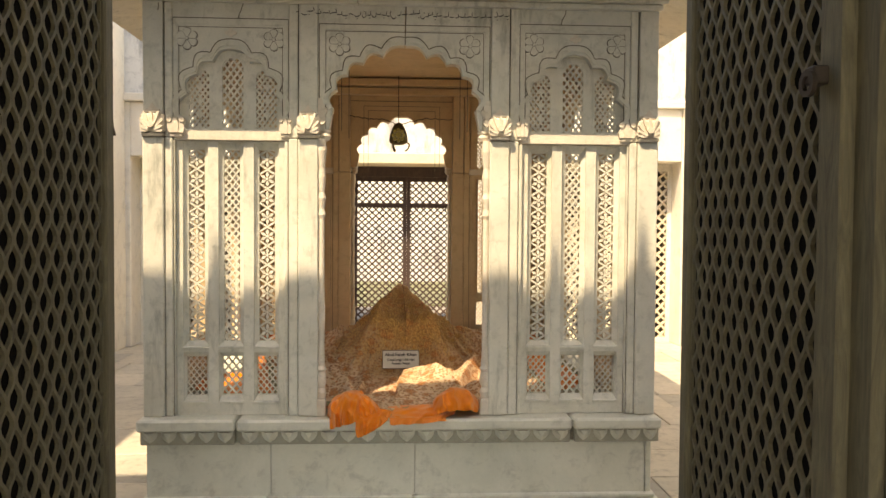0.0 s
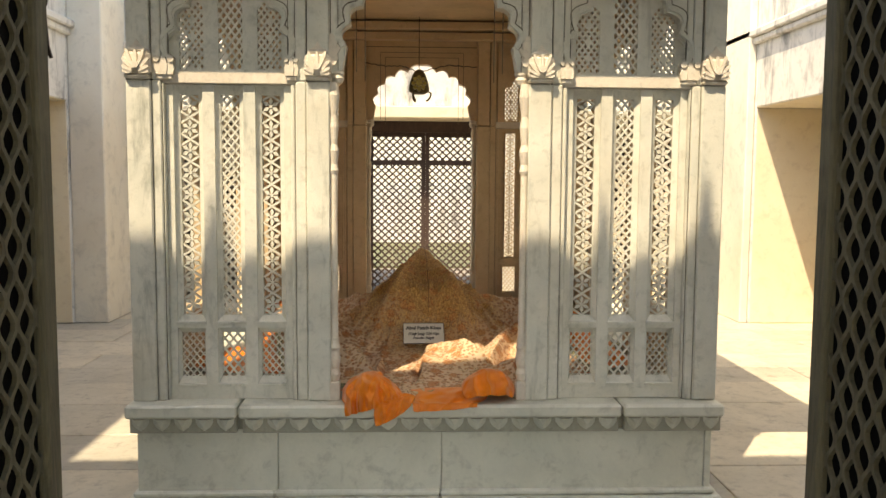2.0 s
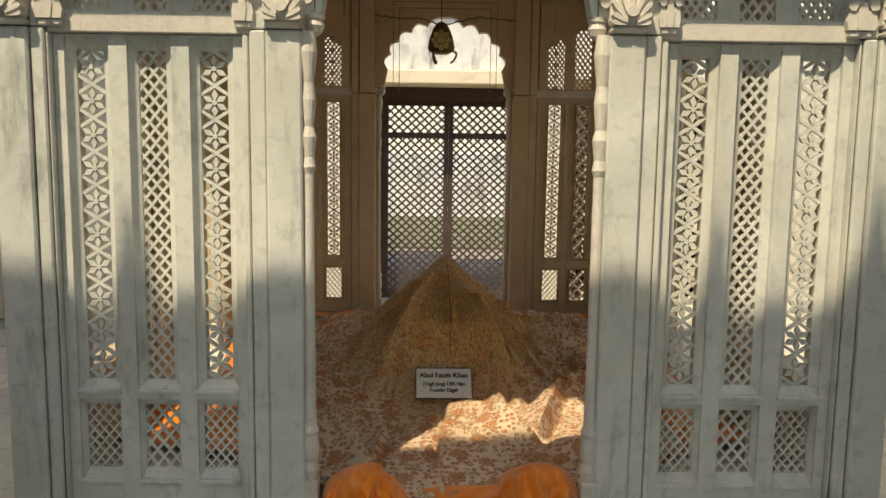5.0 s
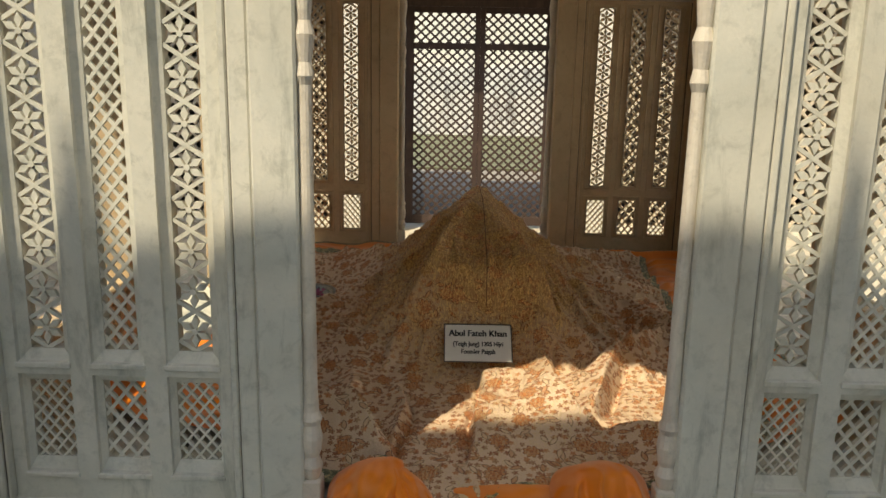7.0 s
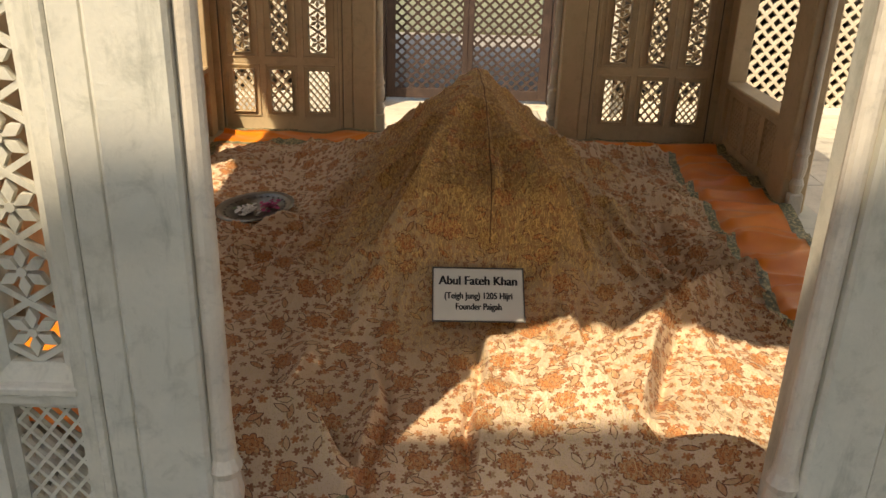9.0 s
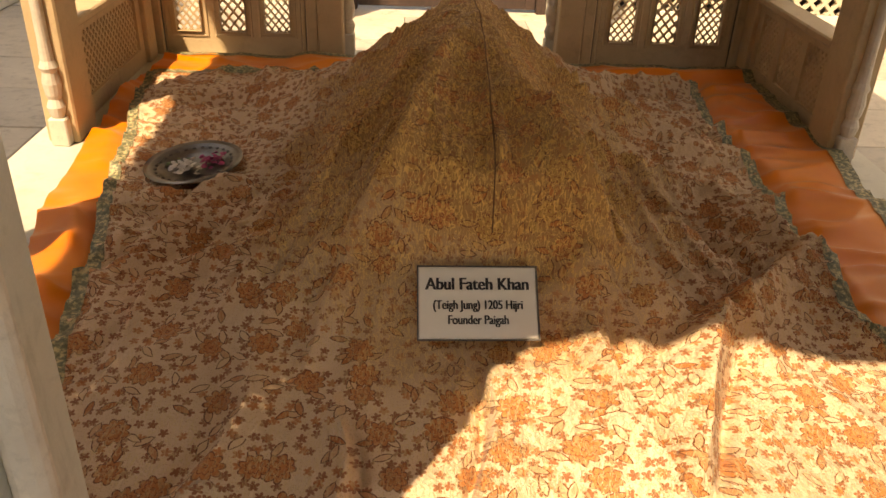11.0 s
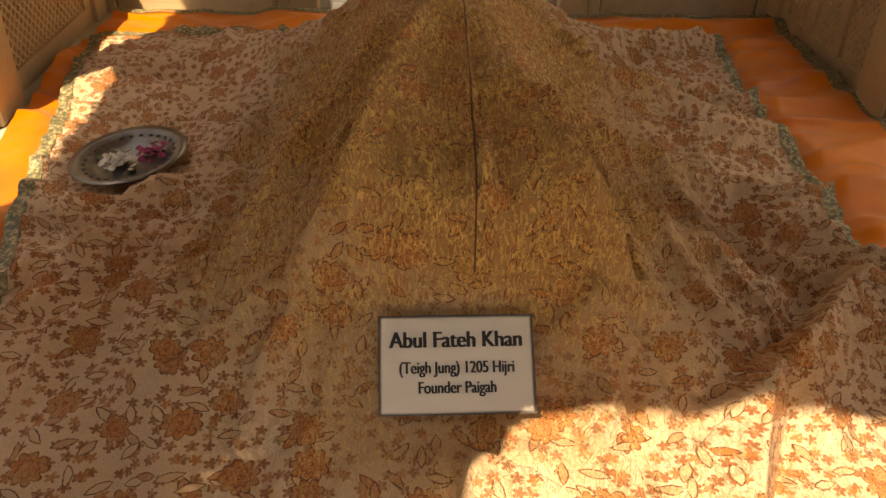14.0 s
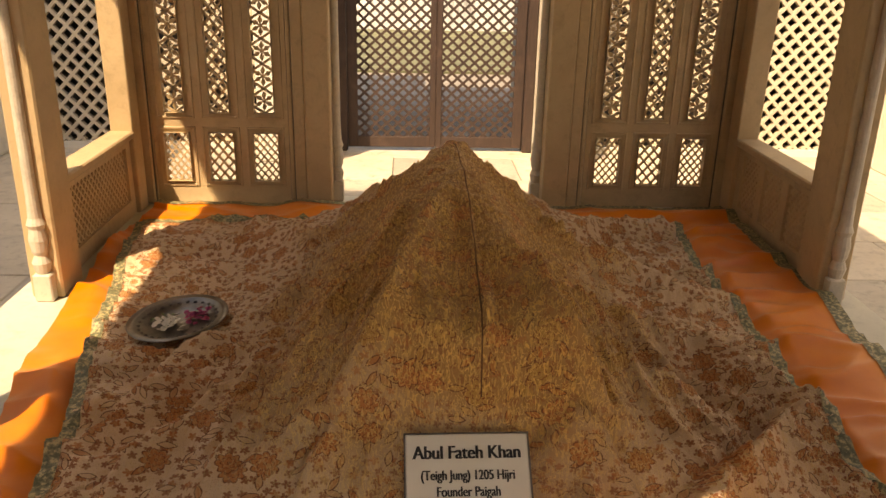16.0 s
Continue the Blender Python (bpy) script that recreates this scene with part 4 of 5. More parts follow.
def side_court(name, x, s, label):
    """A side wall of the court, with one deep square bay; s: the way outwards."""
    w = thing(name, label, "wall", kind="structure")
    ya, yb, zt, dp = 8.0, 9.6, 2.37, 0.80
    wall_box(w, "masonry", (x, 1.9, 0), (x + s * 1.0, ya, 4.6), PLASTER_OLD)
    wall_box(w, "masonry", (x, yb, 0), (x + s * 1.0, 11.2, 4.6), PLASTER_OLD)
    wall_box(w, "lintel", (x, ya + 0.001, zt), (x + s * 0.999, yb - 0.001, 4.6), PLASTER_OLD)
    wall_box(w, "bay_lining", (x + s * 0.01, ya - 0.02, 0.0), (x + s * 1.0, ya + 0.004, zt), CREAM)
    wall_box(w, "bay_lining", (x + s * 0.01, yb - 0.004, 0.0), (x + s * 1.0, yb + 0.02, zt), CREAM)
    wall_box(w, "bay_lining", (x + s * 0.01, ya + 0.005, zt - 0.004), (x + s * 1.0, yb - 0.005, zt + 0.02), CREAM)
    b = Build()
    b.box((x + s * dp, ya + 0.005, 0.0), (x + s * (dp + 0.10), ya + 0.12, zt - 0.005))
    b.box((x + s * dp, yb - 0.12, 0.0), (x + s * (dp + 0.10), yb - 0.005, zt - 0.005))
    b.box((x + s * dp, ya + 0.12, 0.0), (x + s * (dp + 0.10), yb - 0.12, 0.12))
    b.box((x + s * dp, ya + 0.12, zt - 0.12), (x + s * (dp + 0.10), yb - 0.12, zt - 0.005))
    part("screen_frame", b, CREAM, w)
    q = Build()
    diagonal(q, ya + 0.12, yb - 0.12, 0.12, zt - 0.12, 0.085, 0.024, -0.02, 0.02, 1.1)
    jali = part("lattice", q, CREAM, w, m=pose(x + s * (dp + 0.05), 0, 0, 0, 0, 90))
    wall_box(w, "room_back", (x + s * 2.6, ya - 0.5, 0), (x + s * 2.7, yb + 0.5, zt + 0.5), CREAM)
    wall_box(w, "room_top", (x + s * 1.001, ya - 0.5, zt + 0.1), (x + s * 2.6, yb + 0.5, zt + 0.3), CREAM)
    for yy in (ya - 0.5, yb + 0.4):
        wall_box(w, "room_side", (x + s * 1.001, yy, 0), (x + s * 2.6, yy + 0.1, zt + 0.1), CREAM)
    for z0, z1, o in ((3.05, 3.12, 0.05), (3.12, 3.2, 0.09), (4.55, 4.7, 0.10)):
        wall_box(w, "string_course", (x + s * 0.2, 1.9, z0), (x - s * o, 11.2, z1), PLASTER_OLD, 0.015)
    return w


def back_court():
    w = thing("wall_north", "lime plastered courtyard wall with pierced screens and a gateway", "wall", kind="structure")
    y = 10.35
    zt = 2.34
    gx0, gx1, gz = -0.41, 1.19, 2.40
    bays = ((-2.98, -0.98), (1.60, 3.86))
    xs = [-3.40, bays[0][0], bays[0][1], gx0, gx1, bays[1][0], bays[1][1], 3.96]
    for i in range(0, 8, 2):
        wall_box(w, "masonry", (xs[i], y, 0), (xs[i + 1], 11.2, 3.0), PLASTER)
    wall_box(w, "masonry", (-4.3, y + 0.004, 3.001), (4.9, 11.2, 5.2), PLASTER_OLD)
    for a, c in bays:
        wall_box(w, "lintel", (a + 0.001, y, zt), (c - 0.001, 11.2, 2.999), PLASTER)
        yj = 10.72
        b = Build()
        b.box((a + 0.002, yj, 0.0), (a + 0.06, yj + 0.10, zt - 0.002))
        b.box((c - 0.06, yj, 0.0), (c - 0.002, yj + 0.10, zt - 0.002))
        b.box((a + 0.06, yj, 0.0), (c - 0.06, yj + 0.10, 0.06))
        b.box((a + 0.06, yj, zt - 0.10), (c - 0.06, yj + 0.10, zt - 0.002))
        f = part("screen_frame", b, PLASTER, w)
        q = Build()
        diagonal(q, a + 0.06, c - 0.06, 0.06, zt - 0.10, 0.118, 0.026, yj + 0.02, yj + 0.07, 1.05)
        part("lattice", q, JALI, f)
        # the deep shade of these rooms is put into the dark wall colour
        wall_box(w, "room_back", (a - 0.3, 13.2, 0), (c + 0.3, 13.3, 3.0), GROUT_ROOM_SHADE)
        wall_box(w, "room_top", (a - 0.3, 11.201, 2.7), (c + 0.3, 13.2, 3.0), GROUT_ROOM_SHADE)
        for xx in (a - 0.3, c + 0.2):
            wall_box(w, "room_side", (xx, 11.201, 0), (xx + 0.1, 13.2, 2.7), GROUT_ROOM_SHADE)
    for sx, sw in ((-3.40, 0.36), (3.87, 0.088)):
        wall_box(w, "corner_pier", (sx, 9.62, 0), (sx + sw, y - 0.002, 4.6), PLASTER)
    wall_box(w, "gate_lintel", (gx0 + 0.001, y - 0.10, 2.27), (gx1 - 0.001, 11.2, 2.41), CREAM)
    wall_box(w, "gate_head", (gx0 + 0.001, y + 0.02, 2.411), (gx1 - 0.001, 11.2, 2.999), PLASTER_OLD)
    wall_box(w, "string_course", (-3.4, y - 0.06, 3.0), (3.96, y + 0.1, 3.1), PLASTER)
    return w


def lattice_leaf(name, label, m, w, h, pitch, mat, group, bars, rail=0.085, rise=1.55, share=0.34):
    """A wooden door leaf with a diagonal lattice; its hinge edge at x = 0."""
    d = thing(name, label, "door", m, group)
    b = Build()
    b.box((0, -0.022, 0.03), (rail, 0.022, h), 0.005)
    part("stile", b, mat, d)
    b = Build()
    b.box((w - rail * 0.6, -0.024, 0.03), (w, 0.024, h), 0.005)
    part("stile", b, mat, d)
    for z0, z1 in bars:
        b = Build()
        b.box((rail, -0.020, z0), (w - rail * 0.6, 0.020, z1), 0.004)
        part("rail", b, mat, d)
    b = Build()
    for (a0, a1), (c0, c1) in zip(bars[:-1], bars[1:]):
        if share > 0.3:
            wavy(b, rail - 0.004, w - rail * 0.6 + 0.004, a1 - 0.004, c0 + 0.004, pitch, 0.0125, -0.012, 0.012, rise)
        else:
            diagonal(b, rail - 0.004, w - rail * 0.6 + 0.004, a1 - 0.004, c0 + 0.004, pitch, pitch * share, -0.010, 0.010, rise)
    part("lattice", b, mat, d)
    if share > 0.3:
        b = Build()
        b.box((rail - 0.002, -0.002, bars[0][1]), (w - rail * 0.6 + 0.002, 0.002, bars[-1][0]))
        part("backing_board", b, BOARD, d, "near-black backing board with the shade of the lattice holes in its colour")
    return d


def garden():
    g = thing("garden", "sunlit garden with a path and grass beyond the gate", "garden", kind="structure")
    b = Build()
    b.box((-14, 11.2, -0.05), (16, 15.2, 0.0))
    part("path", b, EARTH, g)
    b = Build()
    b.box((-14, 15.2, -0.05), (16, 24, 0.03))
    part("lawn", b, GRASS, g)
    w = thing("wall_garden", "pale garden wall with a coping across the lawn", "wall", kind="structure")
    wall_box(w, "masonry", (-14, 21, 0), (16, 21.5, 3.1), PLASTER)
    wall_box(w, "coping", (-14, 20.85, 3.101), (16, 21.6, 3.35), PLASTER_OLD, 0.03)
    wall_box(w, "dado", (-14, 20.9, 0), (16, 20.999, 1.5), PLASTER_OLD, 0.03)


# ---- entrance gateway behind the camera ----
def gatehouse():
    w = thing("wall_south", "entrance gatehouse wall around wooden lattice doors", "wall", kind="structure")
    hgt = GATE_TOP
    gx0, gx1 = -0.66, 1.22
    wall_box(w, "masonry", (-4.4, 1.1, 0), (gx0, 1.9, hgt), PLASTER_OLD)
    wall_box(w, "masonry", (gx1, 1.1, 0), (4.95, 1.9, hgt), PLASTER_OLD)
    wall_box(w, "lintel", (gx0 + 0.001, 1.1, 2.75), (gx1 - 0.001, 1.9, hgt), PLASTER_OLD)
    # unseen passage walls and ceiling, added to keep the sun off the doors
    for xa, xb in ((-1.6, -1.35), (1.95, 2.2)):
        wall_box(w, "unseen_passage_wall", (xa, -2.2, 0), (xb, 1.099, 3.2), PLASTER)
    c = Build()
    c.box((-1.6, -2.2, 3.2), (2.2, 1.099, 3.4))
    tagged(part("ceiling", c, PLASTER), "unseen plain passage ceiling added to keep the sun off the doors", "ceiling", kind="structure")
    # merlons and pinnacles whose shadow falls on the marble front
    for px, ph, pr in PINNACLES:
        b = Build()
        b.turned([(pr * 2.4, 0.0), (pr * 1.9, 0.07), (pr * 1.2, 0.13), (pr * 1.05, 0.20), (pr * 0.7, ph * 0.66), (pr * 0.35, ph * 0.85), (0.004, ph)], (px, 1.83, hgt), 12)
        part("pinnacle", b, PLASTER_OLD, w)


def door_frame():
    f = thing("door_frame", "dark weathered wooden door frame of the entrance", "door frame", kind="structure")
    for a, c in ((-0.655, -0.55), (1.11, 1.215)):
        b = Build()
        b.box((a, 1.52, 0.0), (c, 1.68, 2.74), 0.01)
        part("post", b, WOOD, f)
        b = Build()
        b.box((a + 0.02, 1.495, 0.0), (c - 0.02, 1.519, 2.7), 0.006)
        part("bead", b, WOOD, f)
    b = Build()
    b.box((-0.549, 1.52, 2.62), (1.109, 1.68, 2.74), 0.01)
    part("head", b, WOOD, f)
    b = Build()
    b.box((1.218, 1.0, 0.0), (1.30, 1.09, 2.9), 0.01)
    part("casing", b, WOOD, f)
    b = Build()
    b.box((-0.74, 1.0, 0.0), (-0.665, 1.09, 2.9), 0.01)
    part("casing", b, WOOD, f)


def latch():
    l = thing("door_latch", "rusty iron ring latch on the wooden door stile", "latch", pose(1.082, 1.665, 1.86, 0, 0, 92))
    b = Build()
    b.box((-0.018, -0.006, -0.018), (0.018, 0.03, 0.018), 0.004)
    part("plate", b, IRON, l)
    b = plate_with_hole([(0.026 * math.cos(i * math.pi / 10), -0.015 + 0.026 * math.sin(i * math.pi / 10)) for i in range(20)],
                        [(0.015 * math.cos(i * math.pi / 10), -0.015 + 0.015 * math.sin(i * math.pi / 10)) for i in range(20)], 0.026, 0.036)
    part("ring", b, IRON, l)
    return l


def chain(x, y, z, n, label):
    c = thing("door_chain", label, "chain", pose(x, y, z))
    for k in range(n):
        b = Build()
        r, R = 0.0032, 0.011
        seg = 12
        for i in range(seg):
            a = 2 * math.pi * i / seg
            e = 2 * math.pi * (i + 1) / seg
            p = Vector((R * 0.62 * math.cos(a), 0, R * 1.25 * math.sin(a)))
            q = Vector((R * 0.62 * math.cos(e), 0, R * 1.25 * math.sin(e)))
            b.bar((p.x, p.z), (q.x, q.z), 2 * r, -r, r)
        part("link", b, IRON, c, m=pose(0, 0, -k * 0.0225, 0, 0, 90 * (k % 2) + 20))
    b = Build()
    b.bar((0, 0.012), (0, 0.035), 0.012, -0.03, 0.004)
    part("staple", b, IRON, c)
    b = Build()
    z0 = -n * 0.0225 + 0.008
    b.bar((0, z0), (0.006, z0 - 0.075), 0.009, -0.003, 0.003)
    b.bar((0.006, z0 - 0.070), (-0.008, z0 - 0.105), 0.006, -0.003, 0.003)
    b.bar((0.006, z0 - 0.070), (0.014, z0 - 0.100), 0.006, -0.003, 0.003)
    part("hasp", b, IRON, c)
    return c


# ---- the draped grave ----
BASE, AX = 0.545, 0.30
SIDE = [(0, 1.085), (0.04, 1.05), (0.12, 0.955), (0.27, 0.775), (0.42, 0.645), (0.58, 0.575), (0.75, 0.548), (3, 0.545)]
FACE = [(4.0, 0.550), (5.10, 0.560), (5.28, 0.590), (5.33, 0.605), (5.44, 0.690), (5.49, 0.895), (5.53, 0.922), (5.87, 1.045), (6.30, 1.082), (6.36, 1.085), (6.43, 1.04), (6.56, 0.90), (6.80, 0.79), (7.0, 0.67), (7.18, 0.555), (9, 0.545)]


def eased(pts, v):
    """Heights between the stations of a profile, eased at each station."""
    xs, zs = np.array([q[0] for q in pts]), np.array([q[1] for q in pts])
    v = np.clip(v, xs[0], xs[-1])
    k = np.clip(np.searchsorted(xs, v, side="right") - 1, 0, len(xs) - 2)
    t = (v - xs[k]) / (xs[k + 1] - xs[k])
    t = t * t * (3 - 2 * t) * 0.5 + t * 0.5
    return zs[k] + (zs[k + 1] - zs[k]) * t


def waves(x, y, seed):
    """Smooth noise between -1 and 1 over the plane."""
    def corner(ix, iy):
        h = np.sin(ix * 127.1 + iy * 311.7 + seed * 74.7) * 43758.5453
        a = 6.2831853 * (h - np.floor(h))
        return np.cos(a), np.sin(a)
    ix, iy = np.floor(x), np.floor(y)
    fx, fy = x - ix, y - iy
    ux, uy = fx ** 3 * (fx * (fx * 6 - 15) + 10), fy ** 3 * (fy * (fy * 6 - 15) + 10)
    out = 0.0
    for i in (0, 1):
        for j in (0, 1):
            gx, gy = corner(ix + i, iy + j)
            out = out + (ux if i else 1 - ux) * (uy if j else 1 - uy) * (gx * (fx - i) + gy * (fy - j))
    return out * 1.5


def creased(x, y, seed, sharp=2.0, power=2):
    return (1 - np.minimum(1.0, sharp * np.abs(waves(x, y, seed)))) ** power


# folds: stations in plan, height, width on the first side and on the other
TENT_FOLDS = [
    (((0.27, 6.20), (0.15, 5.92), (0.03, 5.70), (-0.10, 5.60), (-0.19, 5.40)), 0.040, 0.030, 0.060),
    (((0.29, 6.00), (0.21, 5.72), (0.14, 5.53), (0.07, 5.45), (0.00, 5.33)), 0.026, 0.022, 0.035),
    (((0.33, 6.05), (0.40, 5.72), (0.47, 5.52), (0.54, 5.47), (0.58, 5.40), (0.63, 5.33)), 0.030, 0.045, 0.024),
    (((0.55, 6.50), (0.69, 6.36), (0.89, 6.39), (1.06, 6.36), (1.18, 6.40)), 0.055, 0.060, 0.028),
    (((0.52, 5.84), (0.70, 5.90), (0.90, 5.94), (1.06, 5.82), (1.16, 5.68)), 0.058, 0.055, 0.026),
    (((0.46, 5.62), (0.62, 5.66), (0.80, 5.72), (0.95, 5.66)), 0.026, 0.050, 0.028),
    (((1.10, 5.70), (0.90, 5.47), (0.74, 5.33)), 0.060, 0.034, 0.055),
    (((0.66, 6.66), (0.88, 6.92), (1.06, 7.02), (1.22, 7.12)), 0.045, 0.030, 0.050),
    (((0.02, 6.30), (-0.20, 6.12), (-0.40, 5.92), (-0.48, 5.70)), 0.026, 0.028, 0.050),
    (((-0.02, 5.95), (-0.22, 5.74), (-0.34, 5.52), (-0.40, 5.30)), 0.026, 0.030, 0.055),
    (((0.10, 6.60), (-0.16, 6.58), (-0.32, 6.86), (-0.42, 7.14)), 0.040, 0.026, 0.045)]
FLAT_FOLDS = [
    (((-0.66, 6.06), (-0.45, 5.96), (-0.32, 6.08)), 0.022, 0.018, 0.040),
    (((-0.78, 6.72), (-0.58, 6.86), (-0.36, 6.86)), 0.022, 0.020, 0.045),
    (((-0.60, 5.78), (-0.43, 5.80), (-0.33, 5.87), (-0.18, 5.79)), 0.024, 0.018, 0.040),
    (((0.80, 6.62), (1.00, 6.60), (1.20, 6.56)), 0.018, 0.020, 0.040),
    (((0.318, 5.24), (0.298, 5.08), (0.266, 4.70)), 0.030, 0.010, 0.080),
    (((0.335, 5.24), (0.44, 5.11), (0.54, 4.94), (0.62, 4.82)), 0.050, 0.075, 0.018),
    (((0.535, 5.36), (0.525, 5.16), (0.575, 4.96)), 0.045, 0.055, 0.022),
    (((0.77, 5.36), (0.715, 5.18), (0.645, 4.98)), 0.050, 0.070, 0.016),
    (((-0.22, 4.72), (-0.10, 4.84), (0.03, 4.70)), 0.075, 0.055, 0.040),
    (((0.02, 5.20), (0.06, 5.00), (0.05, 4.70)), 0.024, 0.030, 0.012),
    (((0.66, 4.84), (0.80, 4.80), (0.90, 4.74)), 0.050, 0.050, 0.040),
    (((-0.16, 5.30), (-0.12, 5.08), (-0.20, 4.86)), 0.022, 0.030, 0.045)]


def fold_height(x, y, stations, height, wide, other):
    """One crease that swells and fades along its stations, steeper on one side."""
    best = np.full(x.shape, 9.0)
    where = np.zeros(x.shape)
    side = np.zeros(x.shape)
    n = len(stations) - 1
    for i, ((xa, ya), (xb, yb)) in enumerate(zip(stations[:-1], stations[1:])):
        dx, dy = xb - xa, yb - ya
        length = math.hypot(dx, dy)
        t = np.clip(((x - xa) * dx + (y - ya) * dy) / length ** 2, 0, 1)
        d = np.hypot(x - xa - t * dx, y - ya - t * dy)
        near = d < best
        best = np.where(near, d, best)
        where = np.where(near, (i + t) / n, where)
        side = np.where(near, (x - xa) * dy - (y - ya) * dx, side)
    w = np.where(side > 0, wide, other)
    steep = min(wide, other)
    dip = np.where(w == steep, np.exp(-((best - 1.9 * steep) / (0.8 * steep)) ** 2), 0.0)
    swell = np.sin(np.pi * np.clip(0.06 + 0.88 * where, 0, 1)) ** 0.7
    return 2.0 * height * swell * (np.exp(-(best / w) ** 1.3) - 0.45 * dip)


def drape(x, y):
    """The height of the cloth over the grave and its plinth."""
    x, y = np.asarray(x, float), np.asarray(y, float)
    x, y = np.broadcast_arrays(x, y)
    d = np.abs(x - AX - 0.012 * np.sin(y * 3.0))
    a_, b_ = eased(SIDE, d * np.where(x < AX, 1.0, 0.97)), eased(FACE, y)
    h = np.clip(0.5 + 0.5 * (b_ - a_) / 0.014, 0, 1)
    z = np.maximum(b_ * (1 - h) + a_ * h - 0.014 * h * (1 - h), BASE)
    tent, lift = z, np.clip((z - BASE) / 0.10, 0, 1)
    wx, wy = x + 0.03 * waves(x * 4, y * 4, 11), y + 0.03 * waves(x * 4, y * 4, 12)
    for f in TENT_FOLDS + FLAT_FOLDS:
        z = z + fold_height(wx, wy, *f)
    a, r = np.arctan2(y - 6.15, x - AX), np.hypot(x - AX, y - 6.15)
    pleat = 0.026 * creased(a * 4.2, r * 0.8, 3, 2.6, 2) + 0.016 * creased(a * 10.0 + 0.5 * wx, r * 1.5, 4, 2.6, 2) + 0.008 * creased(a * 26.0, r * 3.5, 8, 2.2, 2)
    z = z + pleat * np.clip((r - 0.15) / 0.3, 0, 1) * np.clip((1.4 - r) / 0.3, 0, 1) * (0.35 + 0.65 * np.clip((y - 5.15) / 0.25, 0, 1))
    small = 0.016 * creased(wx * 2.6 + wy * 1.2, wy * 4.2, 5, 2.8, 2) + 0.011 * creased(wx * 6.0 - wy * 2.0, wy * 6.0, 6, 2.8, 2) + 0.006 * creased(wx * 15.0, wy * 14.0, 7, 2.2)
    taut = 0.3 + 0.7 * np.clip((y - 5.15) / 0.25, 0, 1)
    z = z + small * (1 - 0.5 * lift) * taut + 0.004
    # heap inside the doorway and the bump beside the plate
    z = z + 0.050 * np.exp(-((x - 0.50) / 0.26) ** 2 - ((y - 4.92) / 0.16) ** 2) + 0.040 * np.exp(-((x + 0.08) / 0.16) ** 2 - ((y - 4.76) / 0.10) ** 2)
    z = z + 0.050 * np.exp(-((x - 0.485) / 0.055) ** 2 - ((y - 5.43) / 0.05) ** 2)
    # it lies smooth where the plate leans on it and under the tray
    plate = np.exp(-((x - 0.297) / 0.15) ** 4 - ((y - 5.36) / 0.10) ** 4) + np.exp(-((x + 0.47) / 0.19) ** 4 - ((y - 6.235) / 0.19) ** 4)
    z = np.maximum(z * (1 - plate) + (tent + 0.004) * plate, BASE - 0.006)
    # the front end slides over the edge of the step
    rest = np.clip((y - 4.60) / (0.05 + 0.10 * np.clip((x - 0.05) / 0.1, 0, 1)), 0, 1)
    return rest * z + (1 - rest) * (0.556 + 0.35 * np.minimum(0.0, y - 4.56) * (y > 4.40) + 0.006 * creased(x * 9, y * 6, 9))


def cloth_edges(y):
    left = -0.45 - 0.42 * np.clip((y - 5.0) / 2.1, 0, 1) + 0.008 * np.sin(y * 9) + 0.22 * np.clip((4.95 - y) / 0.25, 0, 1)
    right = 1.175 + 0.10 * np.maximum(0.0, y - 6.3) + 0.022 * np.sin(y * 5.2 + 0.6) - 0.24 * np.clip((5.0 - y) / 0.25, 0, 1)
    return left, right


def front_hem(x):
    """How far the brocade reaches over the orange end."""
    return 4.63 - 0.155 * np.exp(-((x - 0.22) / 0.10) ** 2) - 0.07 * np.exp(-((x - 0.52) / 0.13) ** 2) + 0.02 * np.sin(x * 17)


def cloth_mesh(name, xs, ys, zs, mat):
    """A cloth from grids of places, with its own lengths as pattern coordinates."""
    n, k = xs.shape
    co = np.stack([xs, ys, zs], -1)
    me = bpy.data.meshes.new(name)
    idx = np.arange(n * k).reshape(n, k)
    quads = np.stack([idx[:-1, :-1], idx[:-1, 1:], idx[1:, 1:], idx[1:, :-1]], -1).reshape(-1, 4)
    me.from_pydata(co.reshape(-1, 3).tolist(), [], quads.tolist())
    uv = np.stack([xs * 1.15, ys + zs], -1).reshape(-1, 2)
    layer = me.uv_layers.new(name="cloth")
    layer.data.foreach_set("uv", uv[quads.reshape(-1)].astype(np.float32).reshape(-1))
    me.materials.append(mat)
    me.polygons.foreach_set("use_smooth", [True] * len(me.polygons))
    me.update()
    return me


def sheet(name, fx, y0, y1, n, m_, height, mat):
    """A cloth laid over a height field between two side edges."""
    y = np.linspace(y0, y1, m_ + 1)[:, None]
    xa, xb = fx(y)
    xs = xa + (xb - xa) * np.linspace(0, 1, n + 1)[None, :]
    ys = np.broadcast_to(y, xs.shape)
    return cloth_mesh(name, xs, ys, height(xs, ys), mat)


